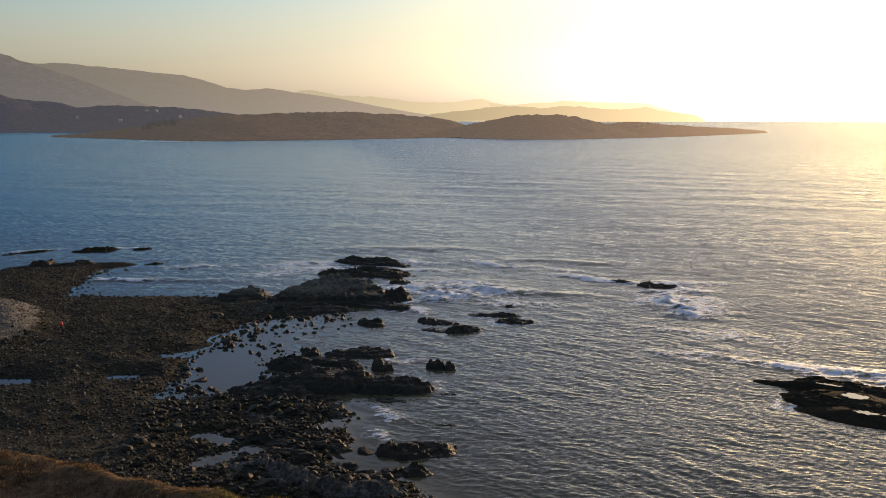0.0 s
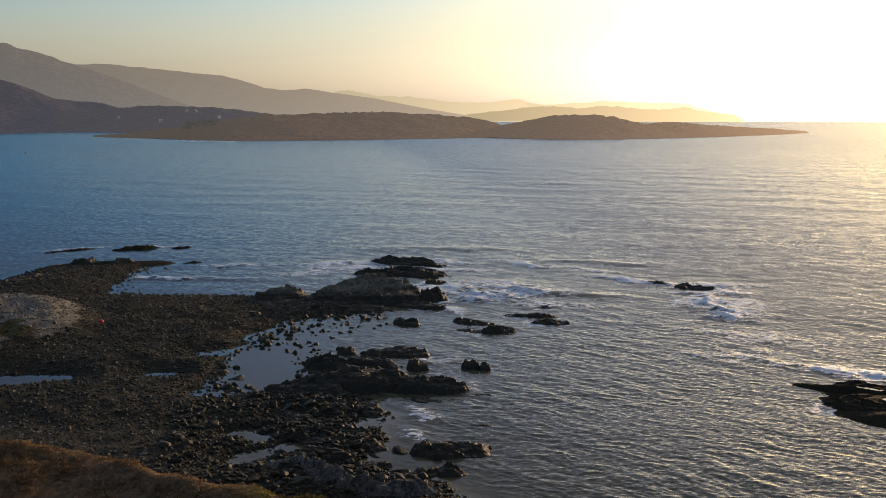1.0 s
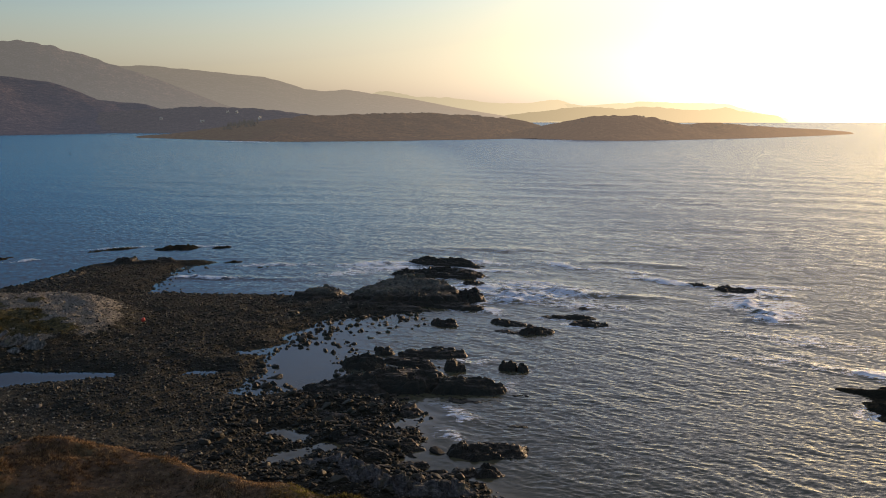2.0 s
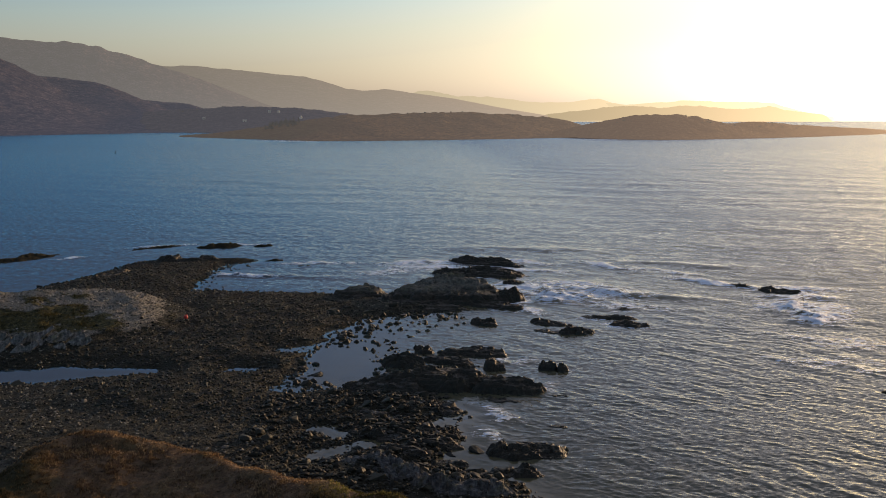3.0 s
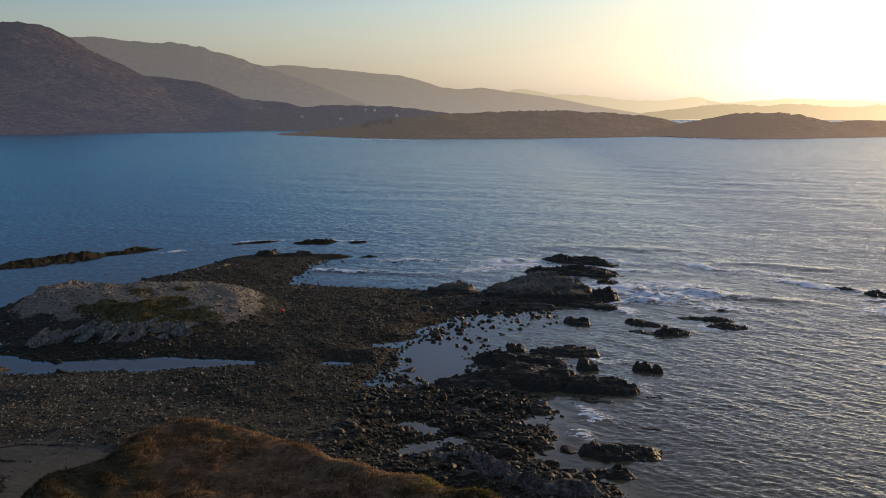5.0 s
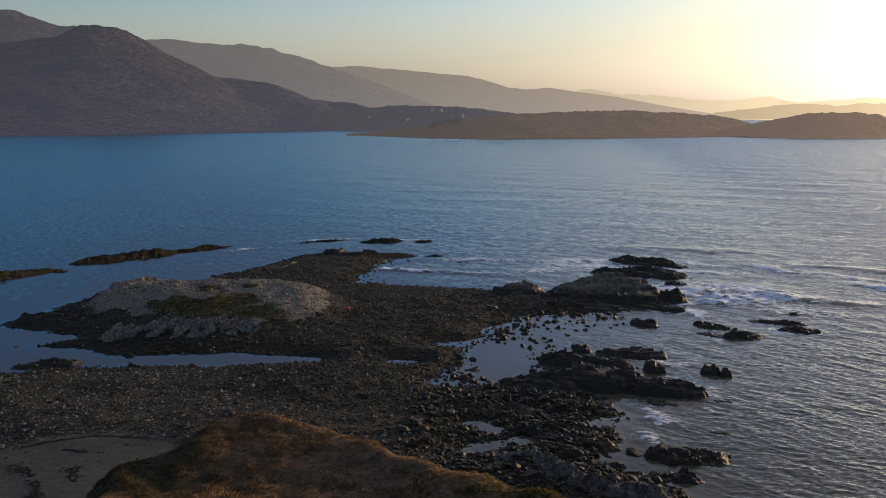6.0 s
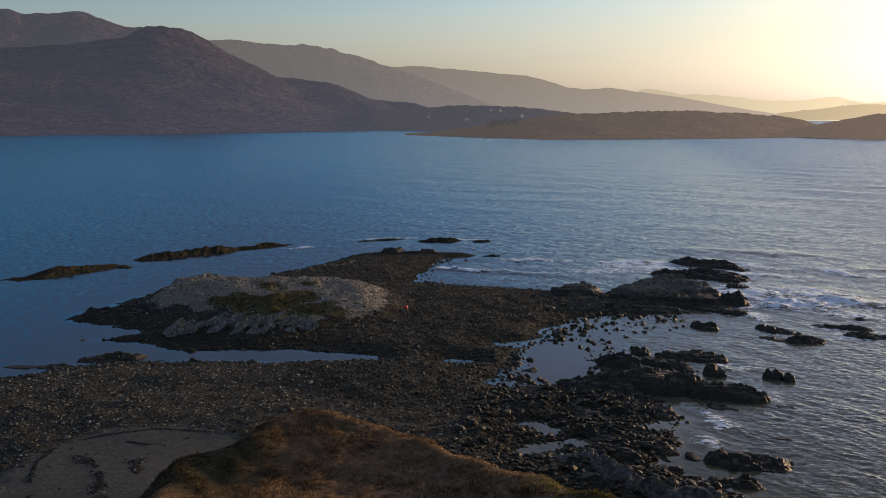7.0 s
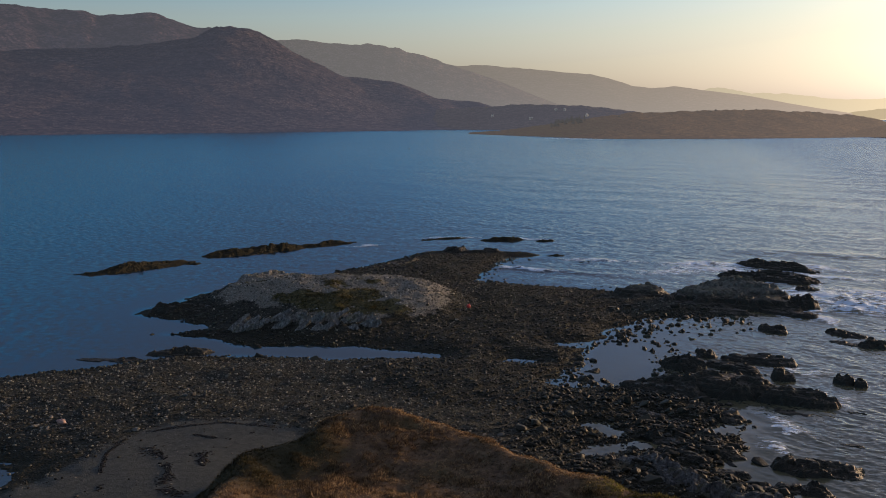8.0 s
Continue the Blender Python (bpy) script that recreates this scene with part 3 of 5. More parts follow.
DARK = [(-1315, 745, 64), (-1365, 1001, 90), (-1383, 1248, 115), (-1354, 1482, 133), (-1278, 1611, 143), (-1184, 1740, 153), (-1121, 1810, 161), (-1091, 1844, 167),
        (-1058, 1875, 174), (-1023, 1894, 183), (-998, 1908, 195), (-975, 1919, 205), (-954, 1930, 207), (-930, 1941, 201), (-904, 1953, 190), (-868, 1958, 171),
        (-832, 1962, 152), (-781, 1960, 128), (-724, 1958, 104), (-664, 1944, 97), (-598, 1925, 87), (-537, 1900, 66), (-501, 1882, 54), (-419, 1852, 48),
        (-366, 1812, 34), (-310, 1795, 24), (-240, 1780, 8)]
VILLAGE = [(-454, 1690, 31), (-388, 1675, 35), (-343, 1663, 36), (-287, 1653, 40), (-233, 1641, 39), (-171, 1638, 36), (-120, 1642, 30), (-74, 1644, 22), (-16, 1645, 11)]
BACK = [(-2637, 1831, 272), (-2419, 2208, 319), (-2218, 2477, 347), (-2110, 2599, 354), (-2048, 2693, 362), (-2016, 2745, 354), (-1975, 2773, 347), (-1927, 2806, 348),
        (-1900, 2825, 349), (-1869, 2846, 334), (-1814, 2881, 342), (-1762, 2913, 347), (-1716, 2939, 345), (-1670, 2965, 332), (-1624, 2991, 315), (-1592, 3008, 308),
        (-1562, 3015, 308), (-1510, 3025, 286), (-1405, 3044, 231), (-1253, 3055, 140), (-1091, 3116, 54)]
MAIN = [(-2116, 3633, 290), (-1857, 3770, 290), (-1671, 3856, 280), (-1452, 3942, 270), (-1251, 4010, 265), (-1138, 4043, 250), (-954, 4089, 225), (-861, 4110, 227),
        (-695, 4140, 215), (-564, 4159, 202), (-419, 4176, 188), (-338, 4183, 169), (-250, 4189, 138), (-185, 4192, 130), (-89, 4195, 136), (28, 4195, 119),
        (211, 4189, 97), (350, 4179, 69), (452, 4169, 50), (605, 4149, 25)]
MAIN_NEAR = [(-1685, 3298, 285), (-1591, 3343, 296), (-1495, 3387, 292), (-1378, 3435, 288), (-1257, 3481, 277), (-1145, 3519, 278), (-1075, 3540, 263), (-1020, 3557, 248),
             (-944, 3577, 225), (-867, 3596, 197), (-809, 3609, 180), (-731, 3626, 152), (-651, 3640, 120), (-570, 3654, 88), (-490, 3666, 58), (-410, 3676, 26)]
FAR = [(-265, 4739, 124), (34, 4745, 133), (100, 4744, 145), (241, 4738, 119), (406, 4726, 114), (620, 4702, 88), (776, 4679, 89), (915, 4653, 107), (996, 4636, 80), (1133, 4604, 58)]
SUNWARD_FAR = [(679, 4644, 25), (719, 4637, 40), (849, 4615, 67), (953, 4594, 86), (1033, 4577, 75), (1185, 4539, 86), (1287, 4511, 94), (1413, 4473, 88), (1561, 4423, 86),
               (1661, 4386, 80), (1707, 4368, 62), (1805, 4328, 37), (1896, 4289, 17)]
SUNWARD = [(532, 4462, 17), (711, 4436, 39), (889, 4403, 60), (1012, 4376, 70), (1141, 4344, 60), (1232, 4319, 70), (1382, 4273, 58), (1471, 4242, 53), (1567, 4208, 66),
           (1633, 4182, 48), (1771, 4125, 31), (1807, 4109, 1)]
ISLE = [(-284, 1196, 1), (-240, 1175, 4), (-174, 1134, 12), (-130, 1150, 19), (-84, 1173, 25), (-20, 1220, 27), (45, 1244, 29), (90, 1270, 28), (129, 1287, 26), (187, 1279, 22), (228, 1252, 9), (250, 1240, 2)]
ISLE_FOOT = [(-286, 1192), (-190, 1080), (-100, 978), (0, 1005), (100, 1060), (180, 1130), (225, 1190), (250, 1232)]
ISLET = [(165, 1160, 6), (195, 1135, 14), (221, 1120, 20), (241, 1116, 24), (305, 1130, 27), (325, 1133, 24), (343, 1140, 20), (373, 1152, 15), (411, 1170, 18), (455, 1205, 15),
         (501, 1243, 12), (632, 1348, 7), (724, 1436, 2)]
ISLET_FOOT = [(185, 1120), (215, 1050), (255, 1014), (300, 1030), (380, 1080), (470, 1150), (620, 1300), (728, 1432)]
DARK_FOOT = [(-1000, 500), (-900, 760), (-781, 967), (-660, 1090), (-539, 1210), (-440, 1350), (-343, 1505), (-280, 1540), (-200, 1570)]
VILLAGE_FOOT = [(-420, 1500), (-350, 1500), (-250, 1480), (-150, 1460), (-20, 1480)]

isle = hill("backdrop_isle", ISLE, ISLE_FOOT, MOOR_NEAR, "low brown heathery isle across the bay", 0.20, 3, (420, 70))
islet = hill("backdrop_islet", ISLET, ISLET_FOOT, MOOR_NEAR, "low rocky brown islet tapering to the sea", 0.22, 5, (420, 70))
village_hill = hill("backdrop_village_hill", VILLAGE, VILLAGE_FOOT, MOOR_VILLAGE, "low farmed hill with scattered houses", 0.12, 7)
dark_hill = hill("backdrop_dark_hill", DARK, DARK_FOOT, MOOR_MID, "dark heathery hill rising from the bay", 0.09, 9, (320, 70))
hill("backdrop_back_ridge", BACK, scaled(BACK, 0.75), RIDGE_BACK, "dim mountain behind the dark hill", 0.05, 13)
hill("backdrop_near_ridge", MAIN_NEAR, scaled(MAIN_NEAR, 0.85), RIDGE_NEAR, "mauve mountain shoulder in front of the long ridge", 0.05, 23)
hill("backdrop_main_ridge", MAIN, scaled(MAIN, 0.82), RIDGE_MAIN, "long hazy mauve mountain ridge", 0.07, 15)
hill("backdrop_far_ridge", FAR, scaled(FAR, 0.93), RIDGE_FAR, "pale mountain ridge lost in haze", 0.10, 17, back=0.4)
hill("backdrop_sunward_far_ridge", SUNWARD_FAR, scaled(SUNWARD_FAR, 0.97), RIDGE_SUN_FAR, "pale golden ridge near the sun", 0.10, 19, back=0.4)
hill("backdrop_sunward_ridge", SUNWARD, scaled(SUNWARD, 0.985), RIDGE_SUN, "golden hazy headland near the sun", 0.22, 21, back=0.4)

# ---- rocks by the sea: x, y, length, width, height, turn ----
ROCKS = [
    ("rock_skerry", "low black skerry in calm water", (-101.0, 136, 24, 6.5, 1.25, 58)),
    ("rock_skerry", "low black skerry in calm water", (-91.5, 157, 23, 6.0, 1.5, 53)),
    ("rock_skerry", "low black skerry in calm water", (-83.0, 169, 17, 4.6, 1.0, 46)),
    ("rock_skerry", "flat black reef awash", (-62.6, 183.5, 12, 2.5, 0.6, 42)),
    ("rock_skerry", "flat black reef awash", (-51, 184, 10, 4, 1.2, 20)),
    ("rock_skerry", "flat black reef awash", (-43, 185, 5, 2, 0.6, 18)),
    ("rock_skerry", "flat black reef awash", (-38.2, 165.5, 5, 2, 0.7, 15)),
    ("rock_skerry", "flat black reef awash", (-32.6, 159.5, 2.6, 1.6, 0.7, 0)),
    ("rock_outcrop", "large grey rock outcrop at the tide's edge", (-10.5, 128, 21, 12, 4.2, -6)),
    ("rock_outcrop", "rounded pale-topped rock joined to the great outcrop", (-21.0, 128.5, 10, 7, 2.6, -5)),
    ("rock_outcrop", "long black ledge behind the great outcrop", (-4.1, 149, 17, 6, 1.7, -20)),
    ("rock_outcrop", "long black ledge washed by surf", (-1.6, 160.5, 14, 5, 1.4, -28)),
    ("rock_outcrop", "broken black rock below the outcrop", (-2.6, 127, 8, 5, 1.7, -60)),
    ("rock_ridge", "low black weedy rock at the outcrop's foot", (-12.5, 120.8, 12, 3.4, 0.9, -4)),
    ("rock_ridge", "low black weedy rock at the outcrop's foot", (-3.2, 121.8, 8, 3.2, 1.0, -32)),
    ("rock", "small black rock in the surf", (0.6, 140, 4, 2.2, 0.9, -5)),
    ("rock", "brown weed-covered rock in the shallows", (-6.3, 111.3, 4.5, 2.4, 1.1, -20)),
    ("rock", "flat rock barely above water", (0.9, 107, 4.2, 1.6, 0.45, -35)),
    ("rock", "dark rock in open water", (1.8, 111, 5.5, 2.4, 0.8, -40)),
    ("rock", "dark rock in open water", (4.2, 106.3, 4.5, 2.3, 0.9, 8)),
    ("rock", "flat rock barely above water", (10, 114.5, 7.5, 2.2, 0.6, -14)),
    ("rock", "dark rock in open water", (11.3, 110.2, 5.5, 2.4, 0.8, -4)),
    ("rock", "flat rock barely above water", (12.8, 119.4, 4.2, 1.4, 0.45, -14)),
    ("rock", "flat rock barely above water", (15.1, 125.3, 2.8, 1.2, 0.4, -10)),
    ("pale_outcrop", "pale grey tilted rock scar below the headland turf", (-64.0, 98.0, 6, 2.8, 0.7, 12)),
    ("pale_outcrop", "pale grey tilted rock scar below the headland turf", (-58.5, 98.2, 6, 2.8, 0.9, 4)),
    ("pale_outcrop", "pale grey tilted rock scar below the headland turf", (-53.5, 100.0, 5, 2.8, 1.0, 30)),
    ("pale_outcrop", "lichen-grey rock on the headland crest", (-70.5, 117.5, 9, 3.4, 1.3, 40)),
    ("pale_outcrop", "lichen-grey rock on the headland crest", (-64.0, 122.5, 7, 3, 1.3, 25)),
    ("pale_outcrop", "lichen-grey rock on the headland crest", (-57.5, 124.0, 5, 2.4, 0.9, 0)),
    ("rock_outcrop", "black weedy rock at the headland's tip", (-76, 105, 9, 4, 1.2, 15)),
    ("rock_outcrop", "black weedy rock on the spit", (-62, 146, 12, 4, 1.0, 60)),
    ("rock_outcrop", "black weedy rock on the spit", (-52.5, 163.5, 12, 3.4, 1.2, 12)),
    ("rock_outcrop", "low weedy rock at the channel mouth", (-66.5, 85.5, 7, 2.4, 0.8, 25)),
    ("rock_outcrop", "low weedy rock at the channel mouth", (-72.5, 81.2, 8, 1.6, 0.5, 12)),
    ("rock_slab", "long flat-topped black slab in the shallows", (-8.6, 96.4, 8.2, 2.6, 1.1, -16)),
    ("rock_slab", "sloping black slab in the shallows", (-11, 92.6, 6.8, 2.2, 1.0, -32)),
    ("rock", "blocky black rock beside the slab", (-13.6, 97.4, 2.4, 1.8, 1.0, 10)),
    ("rock", "blocky black rock at the slab's end", (-6.9, 90.3, 2.2, 2.2, 1.4, 30)),
    ("rock", "weedy brown rock beside the pool", (-16, 92.2, 5.4, 2.6, 1.3, -28)),
    ("rock_ridge", "black rock ridge across the pool mouth", (-12.4, 84.2, 9.5, 4.4, 2.4, -4)),
    ("rock_ridge", "low black foot of the rock ridge", (-17.6, 83.6, 8, 4.0, 1.6, -18)),
    ("rock_ridge", "black end of the rock ridge", (-6.4, 82.3, 6.8, 2.8, 1.9, -10)),
    ("rock", "rounded rock standing alone in the sea", (-1.6, 90, 1.8, 1.5, 1.45, -10)),
    ("rock", "rounded rock standing alone in the sea", (-0.2, 89.4, 1.4, 1.2, 1.0, -15)),
    ("rock_outcrop", "broad black rock washed by ripples", (-6.4, 65.3, 6.8, 2.8, 1.1, 0)),
    ("rock_outcrop", "low black rock beside the shore", (-8.0, 61.4, 4.6, 2.0, 0.8, -10)),
    ("rock", "flat rock barely above water", (-1.8, 80.3, 3.2, 1, 0.35, -40)),
    ("rock", "dark rock amid breaking surf", (37.8, 131, 6.5, 3.0, 1.0, -38)),
    ("rock", "flat reef amid breaking surf", (34.0, 135.5, 5, 1.8, 0.6, -38)),
    ("rock_reef", "broad flat black reef holding bright tide pools", (36.9, 69.5, 23, 13.5, 1.05, -46)),
    ("grey_outcrop", "grey jagged outcrop below the turf", (-17.3, 61.0, 8, 3.6, 1.4, -38)),
    ("grey_outcrop", "grey jagged outcrop below the turf", (-12.2, 57.6, 8, 3.0, 1.2, -18)),
    ("rock_outcrop", "weedy broken ledge on the shore", (-13.5, 76.5, 6.6, 2.2, 0.65, -22)),
    ("rock_outcrop", "weedy broken ledge on the shore", (-14.5, 71.5, 5.7, 2.2, 0.65, -24)),
    ("rock_outcrop", "weedy broken ledge on the shore", (-13.5, 67.5, 4.9, 1.9, 0.58, -20)),
    ("rock_outcrop", "weedy broken ledge on the shore", (-16.5, 79.2, 5.7, 1.7, 0.58, -14)),
    ("rock_outcrop", "weedy broken ledge on the shore", (-19.5, 76, 5.7, 1.9, 0.65, -20)),
    ("rock_outcrop", "weedy broken ledge on the shore", (-17.5, 73.6, 5.7, 1.7, 0.65, -24)),
    ("rock_outcrop", "weedy broken ledge on the shore", (-18.5, 70.3, 4.1, 1.7, 0.72, -28)),
    ("rock_outcrop", "weedy broken ledge on the shore", (-16, 68.6, 4.9, 1.9, 0.65, -22)),
    ("rock_outcrop", "weedy broken ledge on the shore", (-16.5, 65, 4.9, 1.9, 0.72, -25)),
    ("rock_outcrop", "weedy broken ledge on the shore", (-20.5, 63.6, 4.1, 2, 0.86, -35)),
    ("rock_outcrop", "weedy broken ledge on the shore", (-13, 63.6, 4.1, 1.7, 0.5, -15)),
    ("rock_outcrop", "weedy broken ledge on the shore", (-10.6, 59.4, 4.1, 1.7, 0.58, -12)),
    ("rock", "low weedy rock in the shallows", (-3.6, 71.6, 2.4, 0.9, 0.3, -8)),
    ("rock", "low weedy rock in the shallows", (-7.4, 79.2, 3.6, 1.2, 0.5, -20)),
]


def rock_mesh(name, L, W, H, seed, step=0.11):
    """A weathered rock: steep sides, tilted beds along its length, a broken top."""
    step = max(step, L / 150)
    x = np.arange(-L * 0.62, L * 0.62 + step, step)
    y = np.arange(-W * 0.68, W * 0.68 + step, step)
    X, Y = np.meshgrid(x, y)
    s = seed * 3.7
    wx = X + 0.10 * L * fbm(X / L * 3 + s, Y / L * 3, 3, seed)
    wy = Y + 0.22 * W * fbm(X / W * 1.1 + s, Y / W * 1.1, 3, seed + 2)
    e = 2.4
    if name == "rock_reef":     # a blunt end across its beds
        wx, e = wx + 0.18 * Y, 3.2
    r = np.sqrt((np.abs(wx) / (L / 2)) ** e + (np.abs(wy) / (W / 2)) ** e + 1e-9)
    r = r + 0.22 * fbm(X / (0.10 * L + 0.5) + s, Y / (0.2 * W + 0.3), 4, seed + 12) + 0.10 * fbm(X / 0.6, Y / 0.6, 3, seed + 13)
    flat = name in ("rock_slab", "rock_ridge") or L <= 2.4
    great = name == "rock_outcrop" and H > 2.5
    body = smooth(1.05, 0.1 if great else 0.2 if name == "rock_skerry" else 0.55, r)
    tilt = 0.75 + 0.25 * np.clip(Y / W * 1.6 + 0.2, -1, 1)
    beds = ridged(X / (0.30 * L + 1.2) + s, Y / (0.16 * W + 0.25), 4, seed + 4)
    lump = fbm(X / (0.22 * L + 0.4) + s, Y / (0.3 * W + 0.4), 4, seed + 6)
    q = 0.5 if great or flat else 1.0
    Z = H * body ** (0.45 if flat else 0.8 if great or name == "rock_skerry" else 0.65) * (tilt * (0.46 + 0.3 * (1 - q) + 0.6 * q * beds ** 1.3) + 0.40 * q * lump)
    Z = Z + body ** 0.5 * (0.20 if great else 0.17) * min(H, 1.5) * (ridged(X / 0.9, Y / 0.6, 4, seed + 8) - 0.62)
    bu = (X * 0.9 + Y * 0.44 + 0.5 * fbm(X / 1.1, Y / 1.1, 2, seed + 15)) / (0.45 + 0.045 * L)
    bv = (Y * 0.9 - X * 0.44 + 0.4 * fbm(X / 1.1 + 7, Y / 1.1, 2, seed + 16)) / (0.28 + 0.06 * W)
    Z = Z + body * min(H, 1.1) * (0.36 if q > 0.6 else 0.24) * (hash2(np.floor(bu).astype(np.int64), np.floor(bv).astype(np.int64), seed) - 0.5)
    if not (great or flat or name == "rock_reef"):
        Z = Z * np.clip((0.62 if L < 10 else 0.72) + (0.75 if L < 10 else 0.55) * vnoise(X / (0.2 * L + 0.6) + s, Y / (0.5 * W + 0.6), seed + 17), 0.4, 1.35)
    ledge = max(0.22, H * 0.16)
    Z = 0.45 * Z + 0.55 * (np.floor(Z / ledge) + smooth(0.55, 1.0, Z / ledge - np.floor(Z / ledge))) * ledge
    Z = Z - 0.55 * smooth(0.75, 1.25, r) - 0.15
    if name == "rock_reef":
        for bu, bv, bl, bw, level in BASINS:
            r = np.hypot((X - bu) / bl, (Y - bv) / bw) + 0.55 * fbm(X / 0.9, Y / 0.9, 3, seed + 19)
            Z = np.maximum(Z, np.minimum(level + 0.06, level + 0.30 - 0.22 * r))
            Z = np.where(r < 1.0, level - 0.12, Z)
    return grid_mesh(name, X, Y, Z, {"pale_outcrop": PALE_ROCK, "grey_outcrop": GREY_ROCK, "rock_skerry": SKERRY_ROCK, "rock_reef": SKERRY_ROCK}.get(name, GREAT_ROCK if great or H == 2.6 else ROCK), shade=False)


BASINS = [(-4.6, -1.2, 1.25, 0.85, 0.78), (-2.5, -5.2, 1.4, 0.5, 0.62), (-7.4, 1.2, 1.5, 0.2, 0.8)]     # pools in the reef: place along and across, half sizes, level


rocks = []
for name, label, (x, y, L, W, H, turn) in ROCKS:
    ob = new(name, rock_mesh(name, L, W, H, int(abs(7 * x + 3 * y)) % 97 + 1))
    ob.matrix_world = pose(x, y, max(0.0, ground_at(x, y) - 0.25), 0, 0, turn)
    tagged(ob, label, "rock")
    rocks.append((x, y, L, W, turn))


# still water held in the reef's hollows
for bu, bv, bl, bw, level in BASINS:
    bm = bmesh.new()
    ring = [bm.verts.new((1.08 * bl * math.cos(a * 0.3927), 1.08 * bw * math.sin(a * 0.3927), 0)) for a in range(16)]
    bm.faces.new(ring)
    me = bpy.data.meshes.new("tide_pool")
    bm.to_mesh(me)
    bm.free()
    me.materials.append(POOL_WATER)
    ob = new("tide_pool", me)
    ob.matrix_world = pose(36.9, 69.5, 0, 0, 0, -46) @ pose(bu, bv, level)
    tagged(ob, "bright still pool of sea water in black reef", "tide pool", kind="structure")


# ---- the sea ----
def rock_distance(x, y):
    d = np.full(x.shape, 99.0)
    for rx, ry, L, W, turn in rocks:
        c, s = math.cos(radians(turn)), math.sin(radians(turn))
        u, v = (x - rx) * c + (y - ry) * s, -(x - rx) * s + (y - ry) * c
        near = np.hypot(np.maximum(np.abs(u) - L * 0.42, 0), np.maximum(np.abs(v) - W * 0.42, 0))
        d = np.minimum(d, near)
    return d


SURF = [   # breaking water: x, y, length, width, turn, strength
    (35.6, 120, 9, 1.5, 77, 1.1), (34.8, 112.5, 6, 1.6, -60, 1.05), (36.5, 120.5, 9, 7, 20, 0.62), (31, 139.5, 11, 1.9, -53, 1.15), (43, 133.5, 9, 2.6, -5, 0.95), (37, 128, 6, 2.2, -20, 0.9),
    (35, 84, 10, 2.5, -25, 0.78), (41, 78, 9, 2.2, -50, 0.85), (46, 74, 8, 2, -50, 0.8), (18, 157.5, 8, 1.7, -53, 1.1), (27, 150, 9, 1.4, -45, 0.7),
    (41.5, 129.5, 6, 2.4, -60, 0.85), (36, 114, 6, 3, -40, 0.7), (6, 127.5, 8, 3, -30, 0.75), (9, 134, 12, 6, -20, 0.62), (-14, 161, 9, 3, 5, 0.75),
    (0.5, 135, 8, 4, -40, 0.85), (5, 129, 9, 4, -50, 0.9), (11, 131, 11, 6, -10, 0.68), (8, 139, 10, 4, -25, 0.66), (14, 122, 9, 3, -25, 0.55), (-1.2, 126.5, 3.5, 2.2, -50, 1.2), (0.5, 119.5, 6, 1.4, -55, 0.75),
    (-12, 156, 9, 2.6, 0, 1.0), (-10, 163, 11, 2.2, 0, 0.8), (4, 163, 9, 2.2, -40, 1.0), (5, 153, 10, 2.4, -25, 0.95), (-18, 152, 10, 3, 10, 0.45),
    (-41, 150, 7, 1.2, -20, 0.95), (-30, 162, 10, 1.6, 0, 0.55), (-62, 186, 9, 1.4, 30, 0.5), (-46, 187, 8, 1.4, 10, 0.5), (-75, 170, 4, 1.6, 40, 0.7),
    (-8.5, 75.5, 5, 1.3, -60, 0.48), (-9, 69, 4, 1.2, -70, 0.36), (-4, 84, 4, 3, 0, 0.4), (-5, 94, 4, 3, 0, 0.4), (33, 100, 14, 5, -40, 0.35), (27, 92, 12, 3, -20, 0.3),
    (-130, 990, 60, 22, -40, 0.5), (205, 1045, 40, 30, -30, 0.45),
]
SWELLS = [(8, 178, 14, 3.0, -12, 0.26), (30, 158, 10, 2.2, -18, 0.22), (14, 131, 12, 1.6, -25, 0.35), (-36, 149, 12, 1.6, -12, 0.2)]     # single rollers: x, y, half length, half width, turn, height
WAVES = []
for k in range(84):
    if k < 16:      # long swell of the open water
        lam, spread, steep = 7 * (40 / 7) ** random.random(), 34, 0.0026
    elif k < 28:    # lop
        lam, spread, steep = 2.0 * (6.0 / 2.0) ** random.random(), 30, 0.0013
    elif k < 60:    # wind waves
        lam, spread, steep = 0.45 * (1.6 / 0.45) ** random.random(), 30, 0.0023
    else:           # ripples
        lam, spread, steep = 0.38 * (0.7 / 0.38) ** random.random(), 32, 0.0025
    WAVES.append((lam, radians(236 + random.gauss(0, spread)), random.uniform(0, 6.283), steep * lam))


